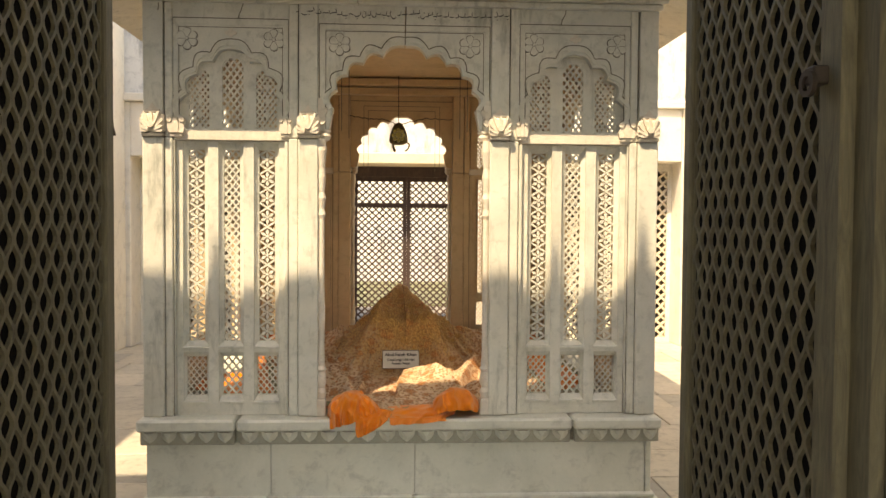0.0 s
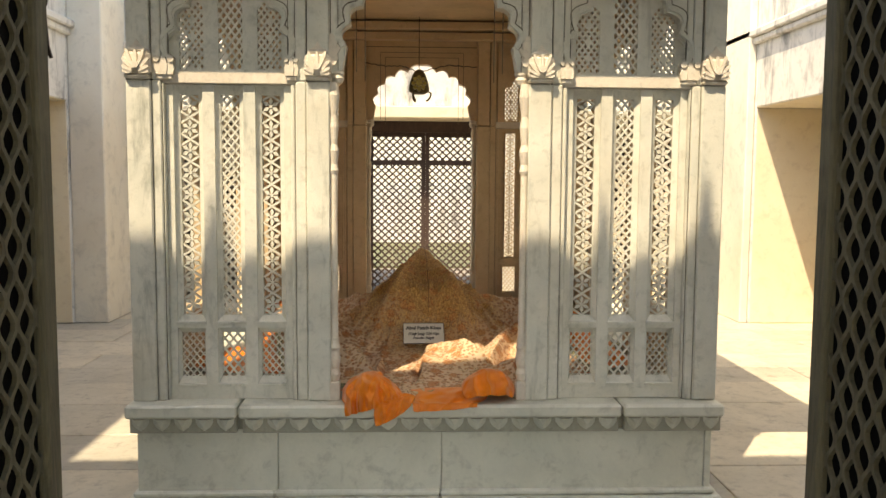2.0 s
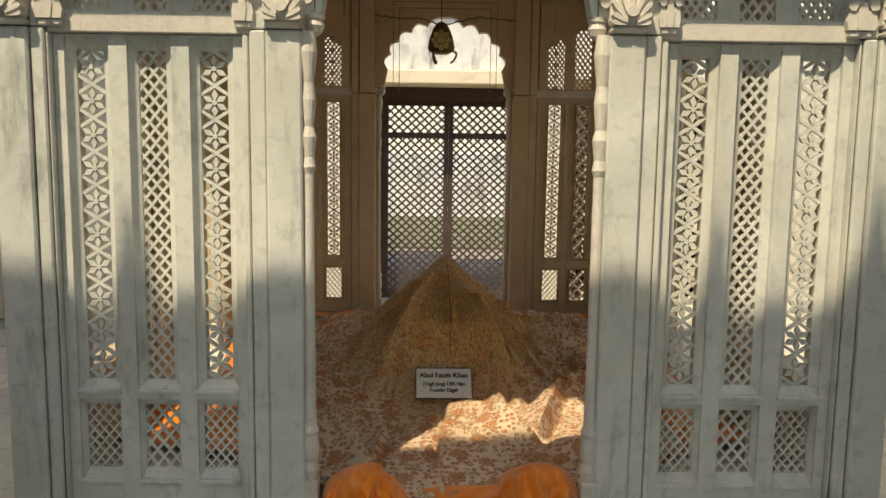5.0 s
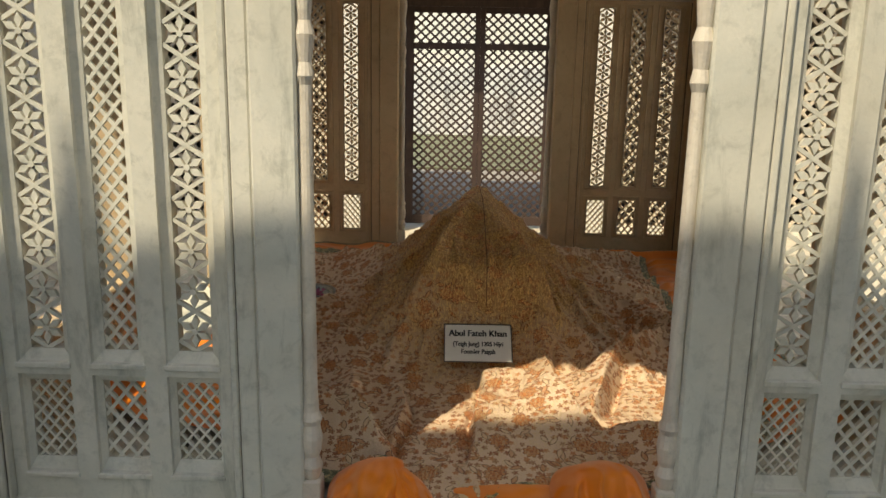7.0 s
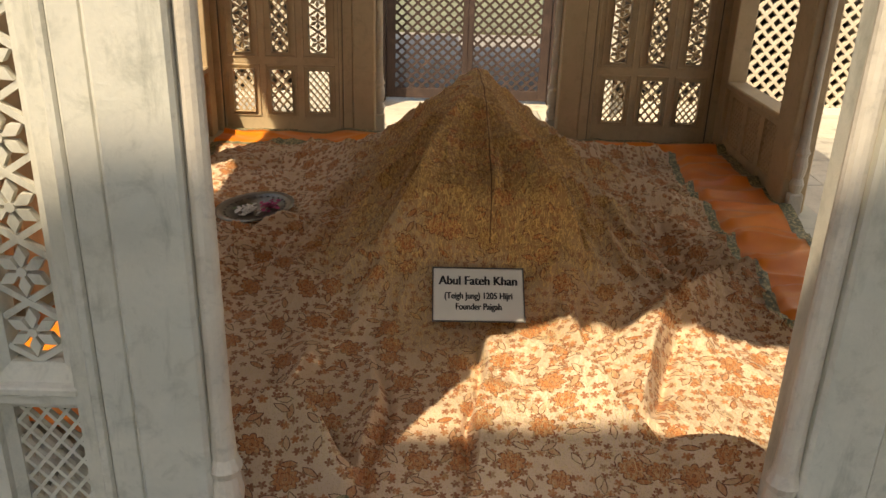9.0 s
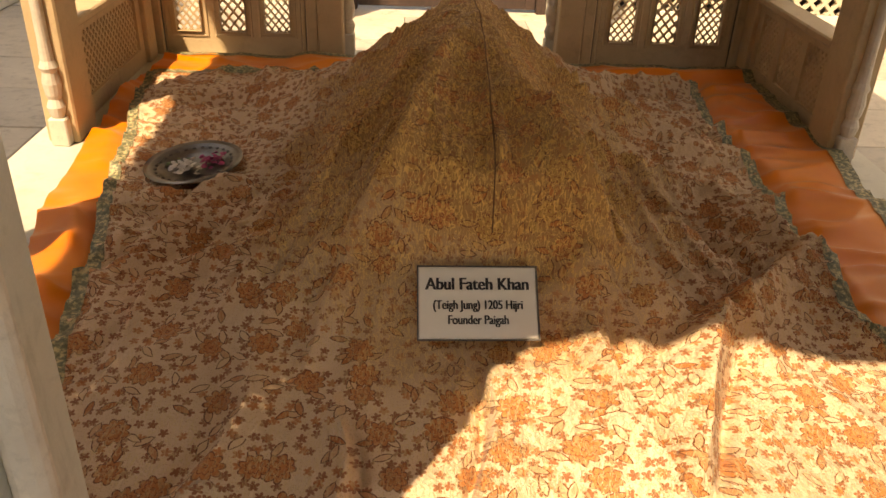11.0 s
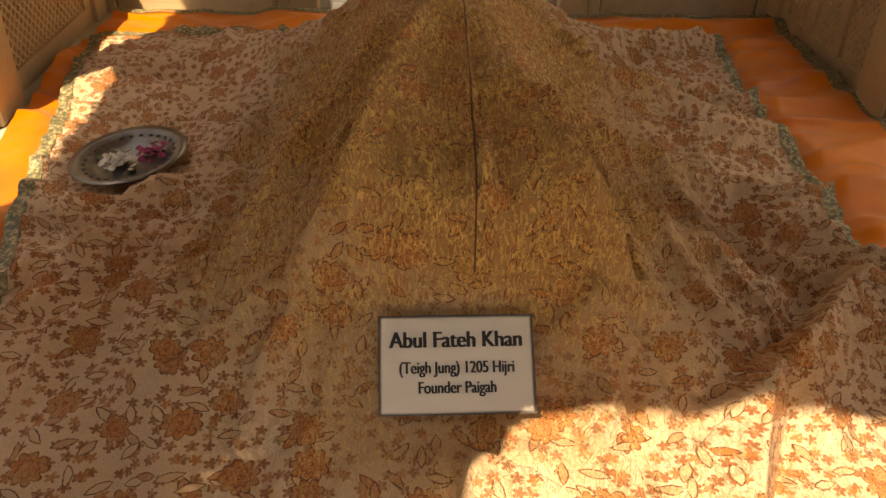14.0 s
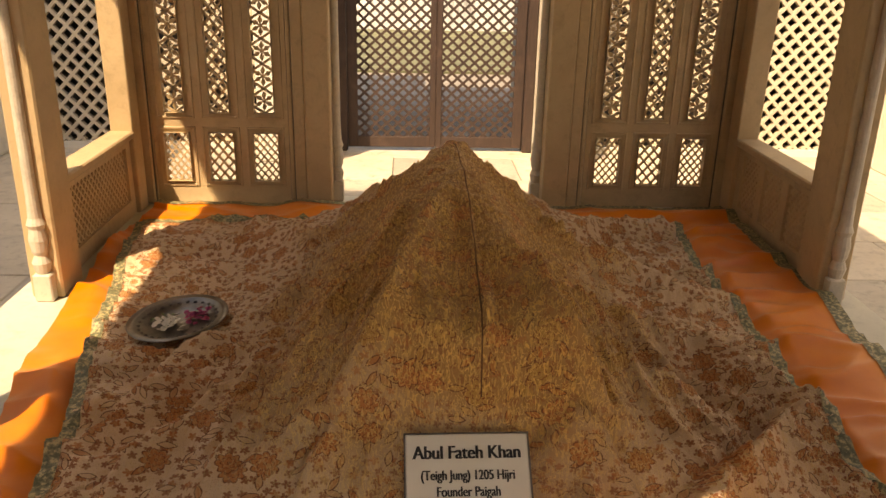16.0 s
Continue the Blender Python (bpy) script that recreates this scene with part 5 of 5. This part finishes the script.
def grave():
    g = thing("grave_cover", "beige brocade cloth draped in a peak over the grave", "cloth")
    n, k = 420, 340
    v, u = np.linspace(0, 1, n + 1)[:, None], np.linspace(0, 1, k + 1)[None, :]
    xa, xb = cloth_edges(4.6 + 2.62 * v)
    xs = xa + (xb - xa) * u
    yf = front_hem(xs)
    ys = yf + (7.22 - yf) * v
    part("brocade", cloth_mesh("brocade", xs, ys, drape(xs, ys), BROCADE), None, g, "beige brocade with orange and brown flowers")
    # hem band along the front
    x = np.linspace(-0.18, 0.86, 180)[None, :]
    y = front_hem(x) + np.linspace(-0.004, 0.032, 4)[:, None]
    xs = np.broadcast_to(x, y.shape)
    part("border", cloth_mesh("border", xs, y, drape(xs, y) + 0.003, TRIM), None, g, "green and gold border")

    def raised(x, y):
        return drape(x, y) + 0.003
    part("seam", sheet("seam", lambda y: (0.315 + 0.02 * (5.9 - y) - 0.0016 + 0 * y, 0.315 + 0.02 * (5.9 - y) + 0.0016), 5.46, 6.34, 1, 120, raised, SEAM), None, g, "dark stitched seam")
    # green and gold border down both sides and across the back
    for side in (0, 1):
        def band(y, side=side):
            e = cloth_edges(y)[side]
            return (e - 0.010, e + 0.024) if side == 0 else (e - 0.024, e + 0.010)
        part("border", sheet("border", band, 4.95, 7.23, 4, 160, raised, TRIM), None, g, "green and gold border")
    part("border", sheet("border", lambda y: cloth_edges(7.2 + 0 * y), 7.20, 7.235, 120, 3, raised, TRIM), None, g)
    return g


def satin_sheet():
    s = thing("orange_cloth", "bright orange satin cloth spread under the brocade", "cloth")

    def edges(y):
        left = -0.77 - 0.125 * np.clip((y - 5.8) / 0.7, 0, 1) - 0.16 * np.clip((5.7 - y) / 0.4, 0, 1) + 0.015 * np.sin(y * 7) + 0.72 * np.clip((5.05 - y) / 0.3, 0, 1)
        right = 1.46 + 0.045 * np.maximum(0.0, y - 5.9) + 0.015 * np.sin(y * 6) - 0.70 * np.clip((5.05 - y) / 0.3, 0, 1)
        return left, right

    def h(x, y):
        e = cloth_edges(np.minimum(y, 7.2))
        out = np.maximum(np.maximum(e[0] - x, x - e[1]), y - 7.2)
        fade = np.clip((out + 0.005) / 0.07, 0, 1)
        wx, wy = x + 0.04 * waves(x * 5, y * 5, 21), y + 0.04 * waves(x * 5, y * 5, 22)
        z = 0.026 * creased(wx * 1.6, wy * 3.0, 23, 1.5, 1.4) + 0.020 * creased(wx * 2.2 + wy, wy * 6.0, 24, 1.7, 1.4) + 0.003 * (1 + waves(wx * 12.0, wy * 17.0, 25))
        return BASE - 0.010 + z * fade
    part("satin", sheet("satin", edges, 4.66, 7.44, 200, 300, h, SATIN), None, s)

    def band(y):
        e = edges(y)[1]
        return e - 0.005, e + 0.045
    part("border", sheet("border", band, 5.2, 7.44, 4, 120, lambda x, y: h(np.minimum(x, edges(y)[1]), y) + 0.003, TRIM), None, s, "green woven border")
    part("border", sheet("border", lambda y: edges(7.44 + 0 * y), 7.425, 7.465, 120, 3, lambda x, y: h(x, 7.43 + 0 * y) + 0.003, TRIM), None, s)
    # the end bunched over the step: gathered flaps of one cloth
    def flap(a, c, e, f, swell, ripples, amp, seed, lean=0.0):
        """A flap between four corners, swelling outwards, with gathers that fan from its first edge."""
        n, k = 48, 40
        p = [Vector(q) for q in (a, c, e, f)]
        co, quads = [], []
        for i in range(n + 1):
            u = i / n
            for j in range(k + 1):
                v = j / k
                q = p[0].lerp(p[1], u).lerp(p[3].lerp(p[2], u), v)
                uu, vv = 2 * u - 1, 2 * v - 1
                q = q.lerp(sum(p, Vector()) / 4, 0.16 * uu * uu * vv * vv)
                full = math.sin(math.pi * min(1.0, max(0.0, u))) ** 0.7 * math.sin(math.pi * (0.06 + 0.88 * v)) ** 0.8
                fan = (u - 0.5) * ripples * (1 + 0.35 * v) + lean * v + 0.35 * float(waves(np.array(u * 3.0), np.array(v * 3.0), seed))
                crease = 1 - 2 * abs(fan - math.floor(fan) - 0.5)
                w = amp * (crease ** 1.4 - 0.4) * min(1.0, 0.25 + v * 1.2) * min(1.0, 6 * u, 6 * (1 - u))
                w += 0.35 * amp * float(waves(np.array(u * 8.0), np.array(v * 5.0), seed + 1))
                q = q + Vector(swell) * full + Vector((0.0, -0.9, 0.35)) * w
                if q.y > 4.425:
                    q.z = max(q.z, 0.537)
                elif q.z < 0.55:
                    q.y = min(q.y, 4.412)
                co.append(tuple(q))
        for i in range(n):
            for j in range(k):
                b0 = i * (k + 1) + j
                quads.append((b0, b0 + 1, b0 + k + 2, b0 + k + 1))
        me = bpy.data.meshes.new("gathered_fold")
        me.from_pydata(co, [], quads)
        me.materials.append(SATIN)
        me.polygons.foreach_set("use_smooth", [True] * len(me.polygons))
        part("gathered_fold", me, None, s, "orange satin bunched over the plinth edge")
    # puffed fold by one jamb, the mouth it folds over, the hanging tail, the swag, the puff by the other jamb
    flap((-0.115, 4.62, 0.575), (0.105, 4.60, 0.66), (0.085, 4.405, 0.51), (-0.085, 4.40, 0.465), (-0.02, -0.085, 0.085), 2.6, 0.050, 31, 0.4)
    flap((0.03, 4.58, 0.655), (0.15, 4.56, 0.60), (0.20, 4.43, 0.56), (0.08, 4.42, 0.54), (0.0, -0.02, 0.03), 2.0, 0.026, 33, 0.3)
    flap((0.06, 4.47, 0.575), (0.26, 4.46, 0.575), (0.20, 4.398, 0.50), (0.05, 4.385, 0.425), (0.0, -0.02, 0.015), 3.0, 0.024, 35, -0.8)
    flap((0.16, 4.62, 0.556), (0.62, 4.64, 0.560), (0.55, 4.405, 0.520), (0.22, 4.400, 0.495), (0.0, -0.028, 0.022), 2.4, 0.034, 37, 0.5)
    flap((0.46, 4.64, 0.60), (0.725, 4.66, 0.60), (0.715, 4.46, 0.545), (0.47, 4.43, 0.545), (0.0, -0.060, 0.105), 2.6, 0.046, 39, -0.5)
    return s


# ---- small things ----
def words(parent, text, size, x, z, y):
    c = bpy.data.curves.new("lettering", "FONT")
    c.body, c.size, c.align_x, c.align_y = text, size, "CENTER", "CENTER"
    c.extrude = 0.0004
    c.materials.append(INK)
    ob = new("lettering", c)
    ob.parent = parent
    ob.matrix_basis = pose(x, y, z, 90, 0, 0)
    return ob


def name_plate():
    # leans back on the cloth
    s = thing("name_plate", "white metal name plate with black lettering propped on the cloth", "sign", pose(0.297, 5.312, 0.640, -49, 0, 1.5))
    b = Build()
    b.box((-0.116, 0, 0), (0.116, 0.006, 0.147), 0.003)
    part("plate", b, WHITE, s)
    b = Build()
    for a, c in (((-0.1165, -0.001, -0.002), (0.1165, 0.004, 0.0005)), ((-0.1165, -0.001, 0.1465), (0.1165, 0.004, 0.149)), ((-0.1185, -0.001, -0.002), (-0.1155, 0.004, 0.149)), ((0.1155, -0.001, -0.002), (0.1185, 0.004, 0.149))):
        b.box(a, c)
    part("rim", b, STEEL_DARK, s)
    for text, size, z, wide, bold in (("Abul Fateh Khan", 0.0350, 0.110, 0.86, 0.0013), ("(Teigh Jung) 1205 Hijri", 0.0255, 0.068, 0.75, 0.0008), ("Founder Paigah", 0.0255, 0.038, 0.75, 0.0008)):
        # heavy strokes: three copies side by side
        for k in (-1, 0, 1):
            ob = words(s, text, size, k * bold, z, -0.0008 - 0.0001 * k)
            ob.matrix_basis = ob.matrix_basis @ Matrix.Diagonal((wide, 1.0, 1.0, 1.0))
    return s


def tray():
    z = max(float(drape(-0.470 + dx, 6.235 + dy)) for dx in (-0.08, 0, 0.08) for dy in (-0.08, 0, 0.08))
    t = thing("offering_tray", "round steel tray with white and pink petals", "tray", pose(-0.470, 6.235, z + 0.010, 3, -5, 0))
    b = Build()
    b.turned([(0.002, 0.0), (0.085, 0.0), (0.098, 0.006), (0.122, 0.020), (0.140, 0.022), (0.141, 0.025), (0.121, 0.0235), (0.096, 0.0095), (0.084, 0.004), (0.002, 0.004)], (0, 0, 0), 48)
    dish = part("dish", b, STEEL, t, smooth=True)
    b = Build()
    for k in range(28):
        a = 2 * math.pi * k / 28
        cx, cy = 0.109 * math.cos(a), 0.109 * math.sin(a)
        b.turned([(0.0005, 0.0), (0.006, 0.001), (0.005, 0.004), (0.0005, 0.005)], (cx, cy, 0.015), 8)
    part("punched_border", b, STEEL_DARK, dish)
    rng = random.Random(3)
    for name, mat, cx, cy, n, label in (("white_petals", PETAL_WHITE, -0.02, -0.01, 46, "white jasmine petals"), ("pink_petals", PETAL_PINK, 0.05, 0.025, 36, "magenta rose petals"), ("stalks", LEAF, -0.035, 0.03, 16, "pale green stalks")):
        b = Build()
        for k in range(n):
            px, py = cx + rng.gauss(0, 0.020), cy + rng.gauss(0, 0.016)
            pz = 0.006 + rng.random() * 0.022
            r = rng.uniform(0.006, 0.012)
            ax, ay = rng.uniform(-1, 1), rng.uniform(-1, 1)
            ring = [(px + r * math.cos(i * math.pi / 3), py + r * 0.7 * math.sin(i * math.pi / 3), pz + r * 0.5 * (ax * math.cos(i * math.pi / 3) + ay * math.sin(i * math.pi / 3))) for i in range(6)]
            b.add(ring + [(px, py, pz - 0.003), (px, py, pz + 0.004)], [(i, (i + 1) % 6, 7) for i in range(6)] + [((i + 1) % 6, i, 6) for i in range(6)])
        part(name, b, mat, t, label)
    return t


def hanging_lamp():
    l = thing("hanging_lamp", "small brass lamp with glass flower hung in the shrine", "lamp", pose(0.275, 6.85, 2.255) @ Matrix.Scale(1.38, 4))
    b = Build()
    b.turned([(0.010, 0.085), (0.022, 0.078), (0.036, 0.055), (0.050, 0.015), (0.056, -0.02), (0.050, -0.035), (0.030, -0.045)], (0, 0, 0), 16)
    part("body", b, BRASS, l, smooth=True)
    b = Build()
    for k in range(8):
        a = 2 * math.pi * k / 8
        b.poly([(0.030 * math.cos(a) + 0.011 * math.cos(c * math.pi / 4), 0.005 + 0.030 * math.sin(a) + 0.011 * math.sin(c * math.pi / 4)) for c in range(8)], -0.076, -0.050)
    b.poly([(0.018 * math.cos(c * math.pi / 5), 0.005 + 0.018 * math.sin(c * math.pi / 5)) for c in range(10)], -0.084, -0.050)
    part("flower", b, BLOOM, l, "yellow glass flower")
    for k in range(3):
        a = radians(90 + 120 * k + 90)
        b = Build()
        for i in range(8):
            t0, t1 = i / 8 * 4.2, (i + 1) / 8 * 4.2
            r0, r1 = 0.050 + 0.014 * math.sin(t0), 0.050 + 0.014 * math.sin(t1)
            b.bar((r0, -0.035 - 0.010 * t0 + 0.008 * math.sin(t0 * 1.4)), (r1, -0.035 - 0.010 * t1 + 0.008 * math.sin(t1 * 1.4)), 0.009, -0.004, 0.004)
        part("curl", b, BRASS, l, m=pose(0, 0, 0, 0, 0, 120 * k + 0))
    b = Build()
    b.turned([(0.002, 0.08), (0.002, 0.36)], (0, 0, 0), 6)
    part("hanger", b, IRON, l)
    return l


def wires():
    for pts, label in ((((-0.15, 7.46, 2.50), (0.02, 7.3, 2.455), (0.15, 7.1, 2.43), (0.275, 6.9, 2.36)), "twisted black wire strung to the lamp"),
                       (((0.275, 6.9, 2.36), (0.5, 7.1, 2.44), (0.75, 7.46, 2.475)), "thin black wire strung across the arch")):
        c = bpy.data.curves.new("wire", "CURVE")
        c.dimensions, c.bevel_depth = "3D", 0.0035
        sp = c.splines.new("POLY")
        sp.points.add(len(pts) * 8 - 1)
        tot = len(pts) * 8 - 1
        for i in range(tot + 1):
            s_ = i / tot * (len(pts) - 1)
            a = min(int(s_), len(pts) - 2)
            v = Vector(pts[a]).lerp(Vector(pts[a + 1]), s_ - a)
            v.z += 0.004 * math.sin(i * 1.7)
            sp.points[i].co = (*v, 1)
        c.materials.append(IRON)
        tagged(new("wire", c), label, "wire")


def inscription():
    s = thing("inscription", "line of black painted script on the marble lintel", "inscription")
    rng = random.Random(11)
    x = -0.27
    while x < 0.86:
        b = Build()
        w = rng.uniform(0.016, 0.036)
        z = 2.664 + rng.uniform(-0.006, 0.006) - 0.004 * x
        bow, lean = rng.uniform(-0.014, 0.006), rng.uniform(-0.004, 0.008)
        pts = [(x + w * t / 5, z + bow * math.sin(math.pi * t / 5) + lean * t / 5) for t in range(6)]
        for i in range(5):
            b.bar(pts[i], pts[i + 1], 0.0035 + 0.002 * math.sin(math.pi * i / 4), -0.0015, 0.0)
        if rng.random() < 0.65:
            b.bar(pts[5], (pts[5][0] + rng.uniform(-0.004, 0.004), pts[5][1] + rng.uniform(0.012, 0.026)), 0.0035, -0.0014, 0.0)
        if rng.random() < 0.5:
            px, pz = x + w * rng.random(), z + rng.choice((-0.017, 0.017))
            b.bar((px, pz), (px + 0.005, pz + 0.002), 0.004, -0.0013, 0.0)
        u = abs(x + w / 2 - XC)
        part("stroke", b, INSCRIBED, s, m=pose(0, Y0 - (0.030 if u < 0.452 else 0.048 if u < 0.562 else 0.036 if u < 0.612 else 0.022), 0))
        x += w + rng.uniform(0.000, 0.007)
    return s


GATE_TOP = 1.32 + (4.5 - 1.9) / 0.56
PINNACLES = tuple((x - 1.656, 0.42, 0.034) for x in (-0.734, 1.085, 1.585))

floor_slabs()
plinth()
facade("wall_front", FRONT, MARBLE, "carved white marble front with pierced screens and a cusped doorway")
facade("wall_back", BACK, MARBLE_BOUNCE, "carved marble back wall with pierced screens and a cusped doorway")
side_wall("wall_left", LEFT, MARBLE_BOUNCE, "open marble side with posts and a fine pierced low rail", True)
side_wall("wall_right", RIGHT, MARBLE_BOUNCE, "open marble side with posts and low rails of three pierced panels", False)
roof()
side_court("wall_west", -3.40, -1, "stained lime plastered courtyard wall with a deep square bay")
side_court("wall_east", 3.96, 1, "stained lime plastered courtyard wall with a deep sunlit bay")
back_court()
garden()
gatehouse()
door_frame()
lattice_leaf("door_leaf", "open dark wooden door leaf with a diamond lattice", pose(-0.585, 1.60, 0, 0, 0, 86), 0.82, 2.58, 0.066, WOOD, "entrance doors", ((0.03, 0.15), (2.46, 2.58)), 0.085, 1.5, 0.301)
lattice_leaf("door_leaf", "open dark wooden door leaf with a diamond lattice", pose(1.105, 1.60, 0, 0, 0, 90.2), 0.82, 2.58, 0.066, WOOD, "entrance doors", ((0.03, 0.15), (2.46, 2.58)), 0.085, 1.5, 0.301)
chain(-0.522, 2.435, 2.10, 9, "rusty iron chain hanging from the door edge")
chain(1.100, 2.435, 2.10, 9, "rusty iron chain hanging from the door edge")
latch()
gate_frame = thing("gate_frame", "dark brown wooden frame of the closed back gate", "gate frame", kind="structure")
for ga, gc, z0, z1 in ((-0.408, -0.33, 0, 2.268), (1.11, 1.188, 0, 2.268), (-0.329, 1.109, 2.135, 2.268)):
    gb = Build()
    gb.box((ga, 10.74, z0), (gc, 10.86, z1), 0.008)
    part("member", gb, WOOD_RED, gate_frame)
GATE_BARS = ((0.03, 0.12), (1.74, 1.80), (2.08, 2.15))
lattice_leaf("gate_leaf", "closed brown wooden gate leaf with a diamond lattice", pose(-0.325, 10.80, 0), 0.7145, 2.15, 0.090, WOOD_RED, "back gate", GATE_BARS, 0.08, 0.92, 0.22)
lattice_leaf("gate_leaf", "closed brown wooden gate leaf with a diamond lattice", pose(1.105, 10.80, 0, 0, 0, 180), 0.7145, 2.15, 0.090, WOOD_RED, "back gate", GATE_BARS, 0.08, 0.92, 0.22)
grave()
satin_sheet()
name_plate()
tray()
hanging_lamp()
wires()
inscription()
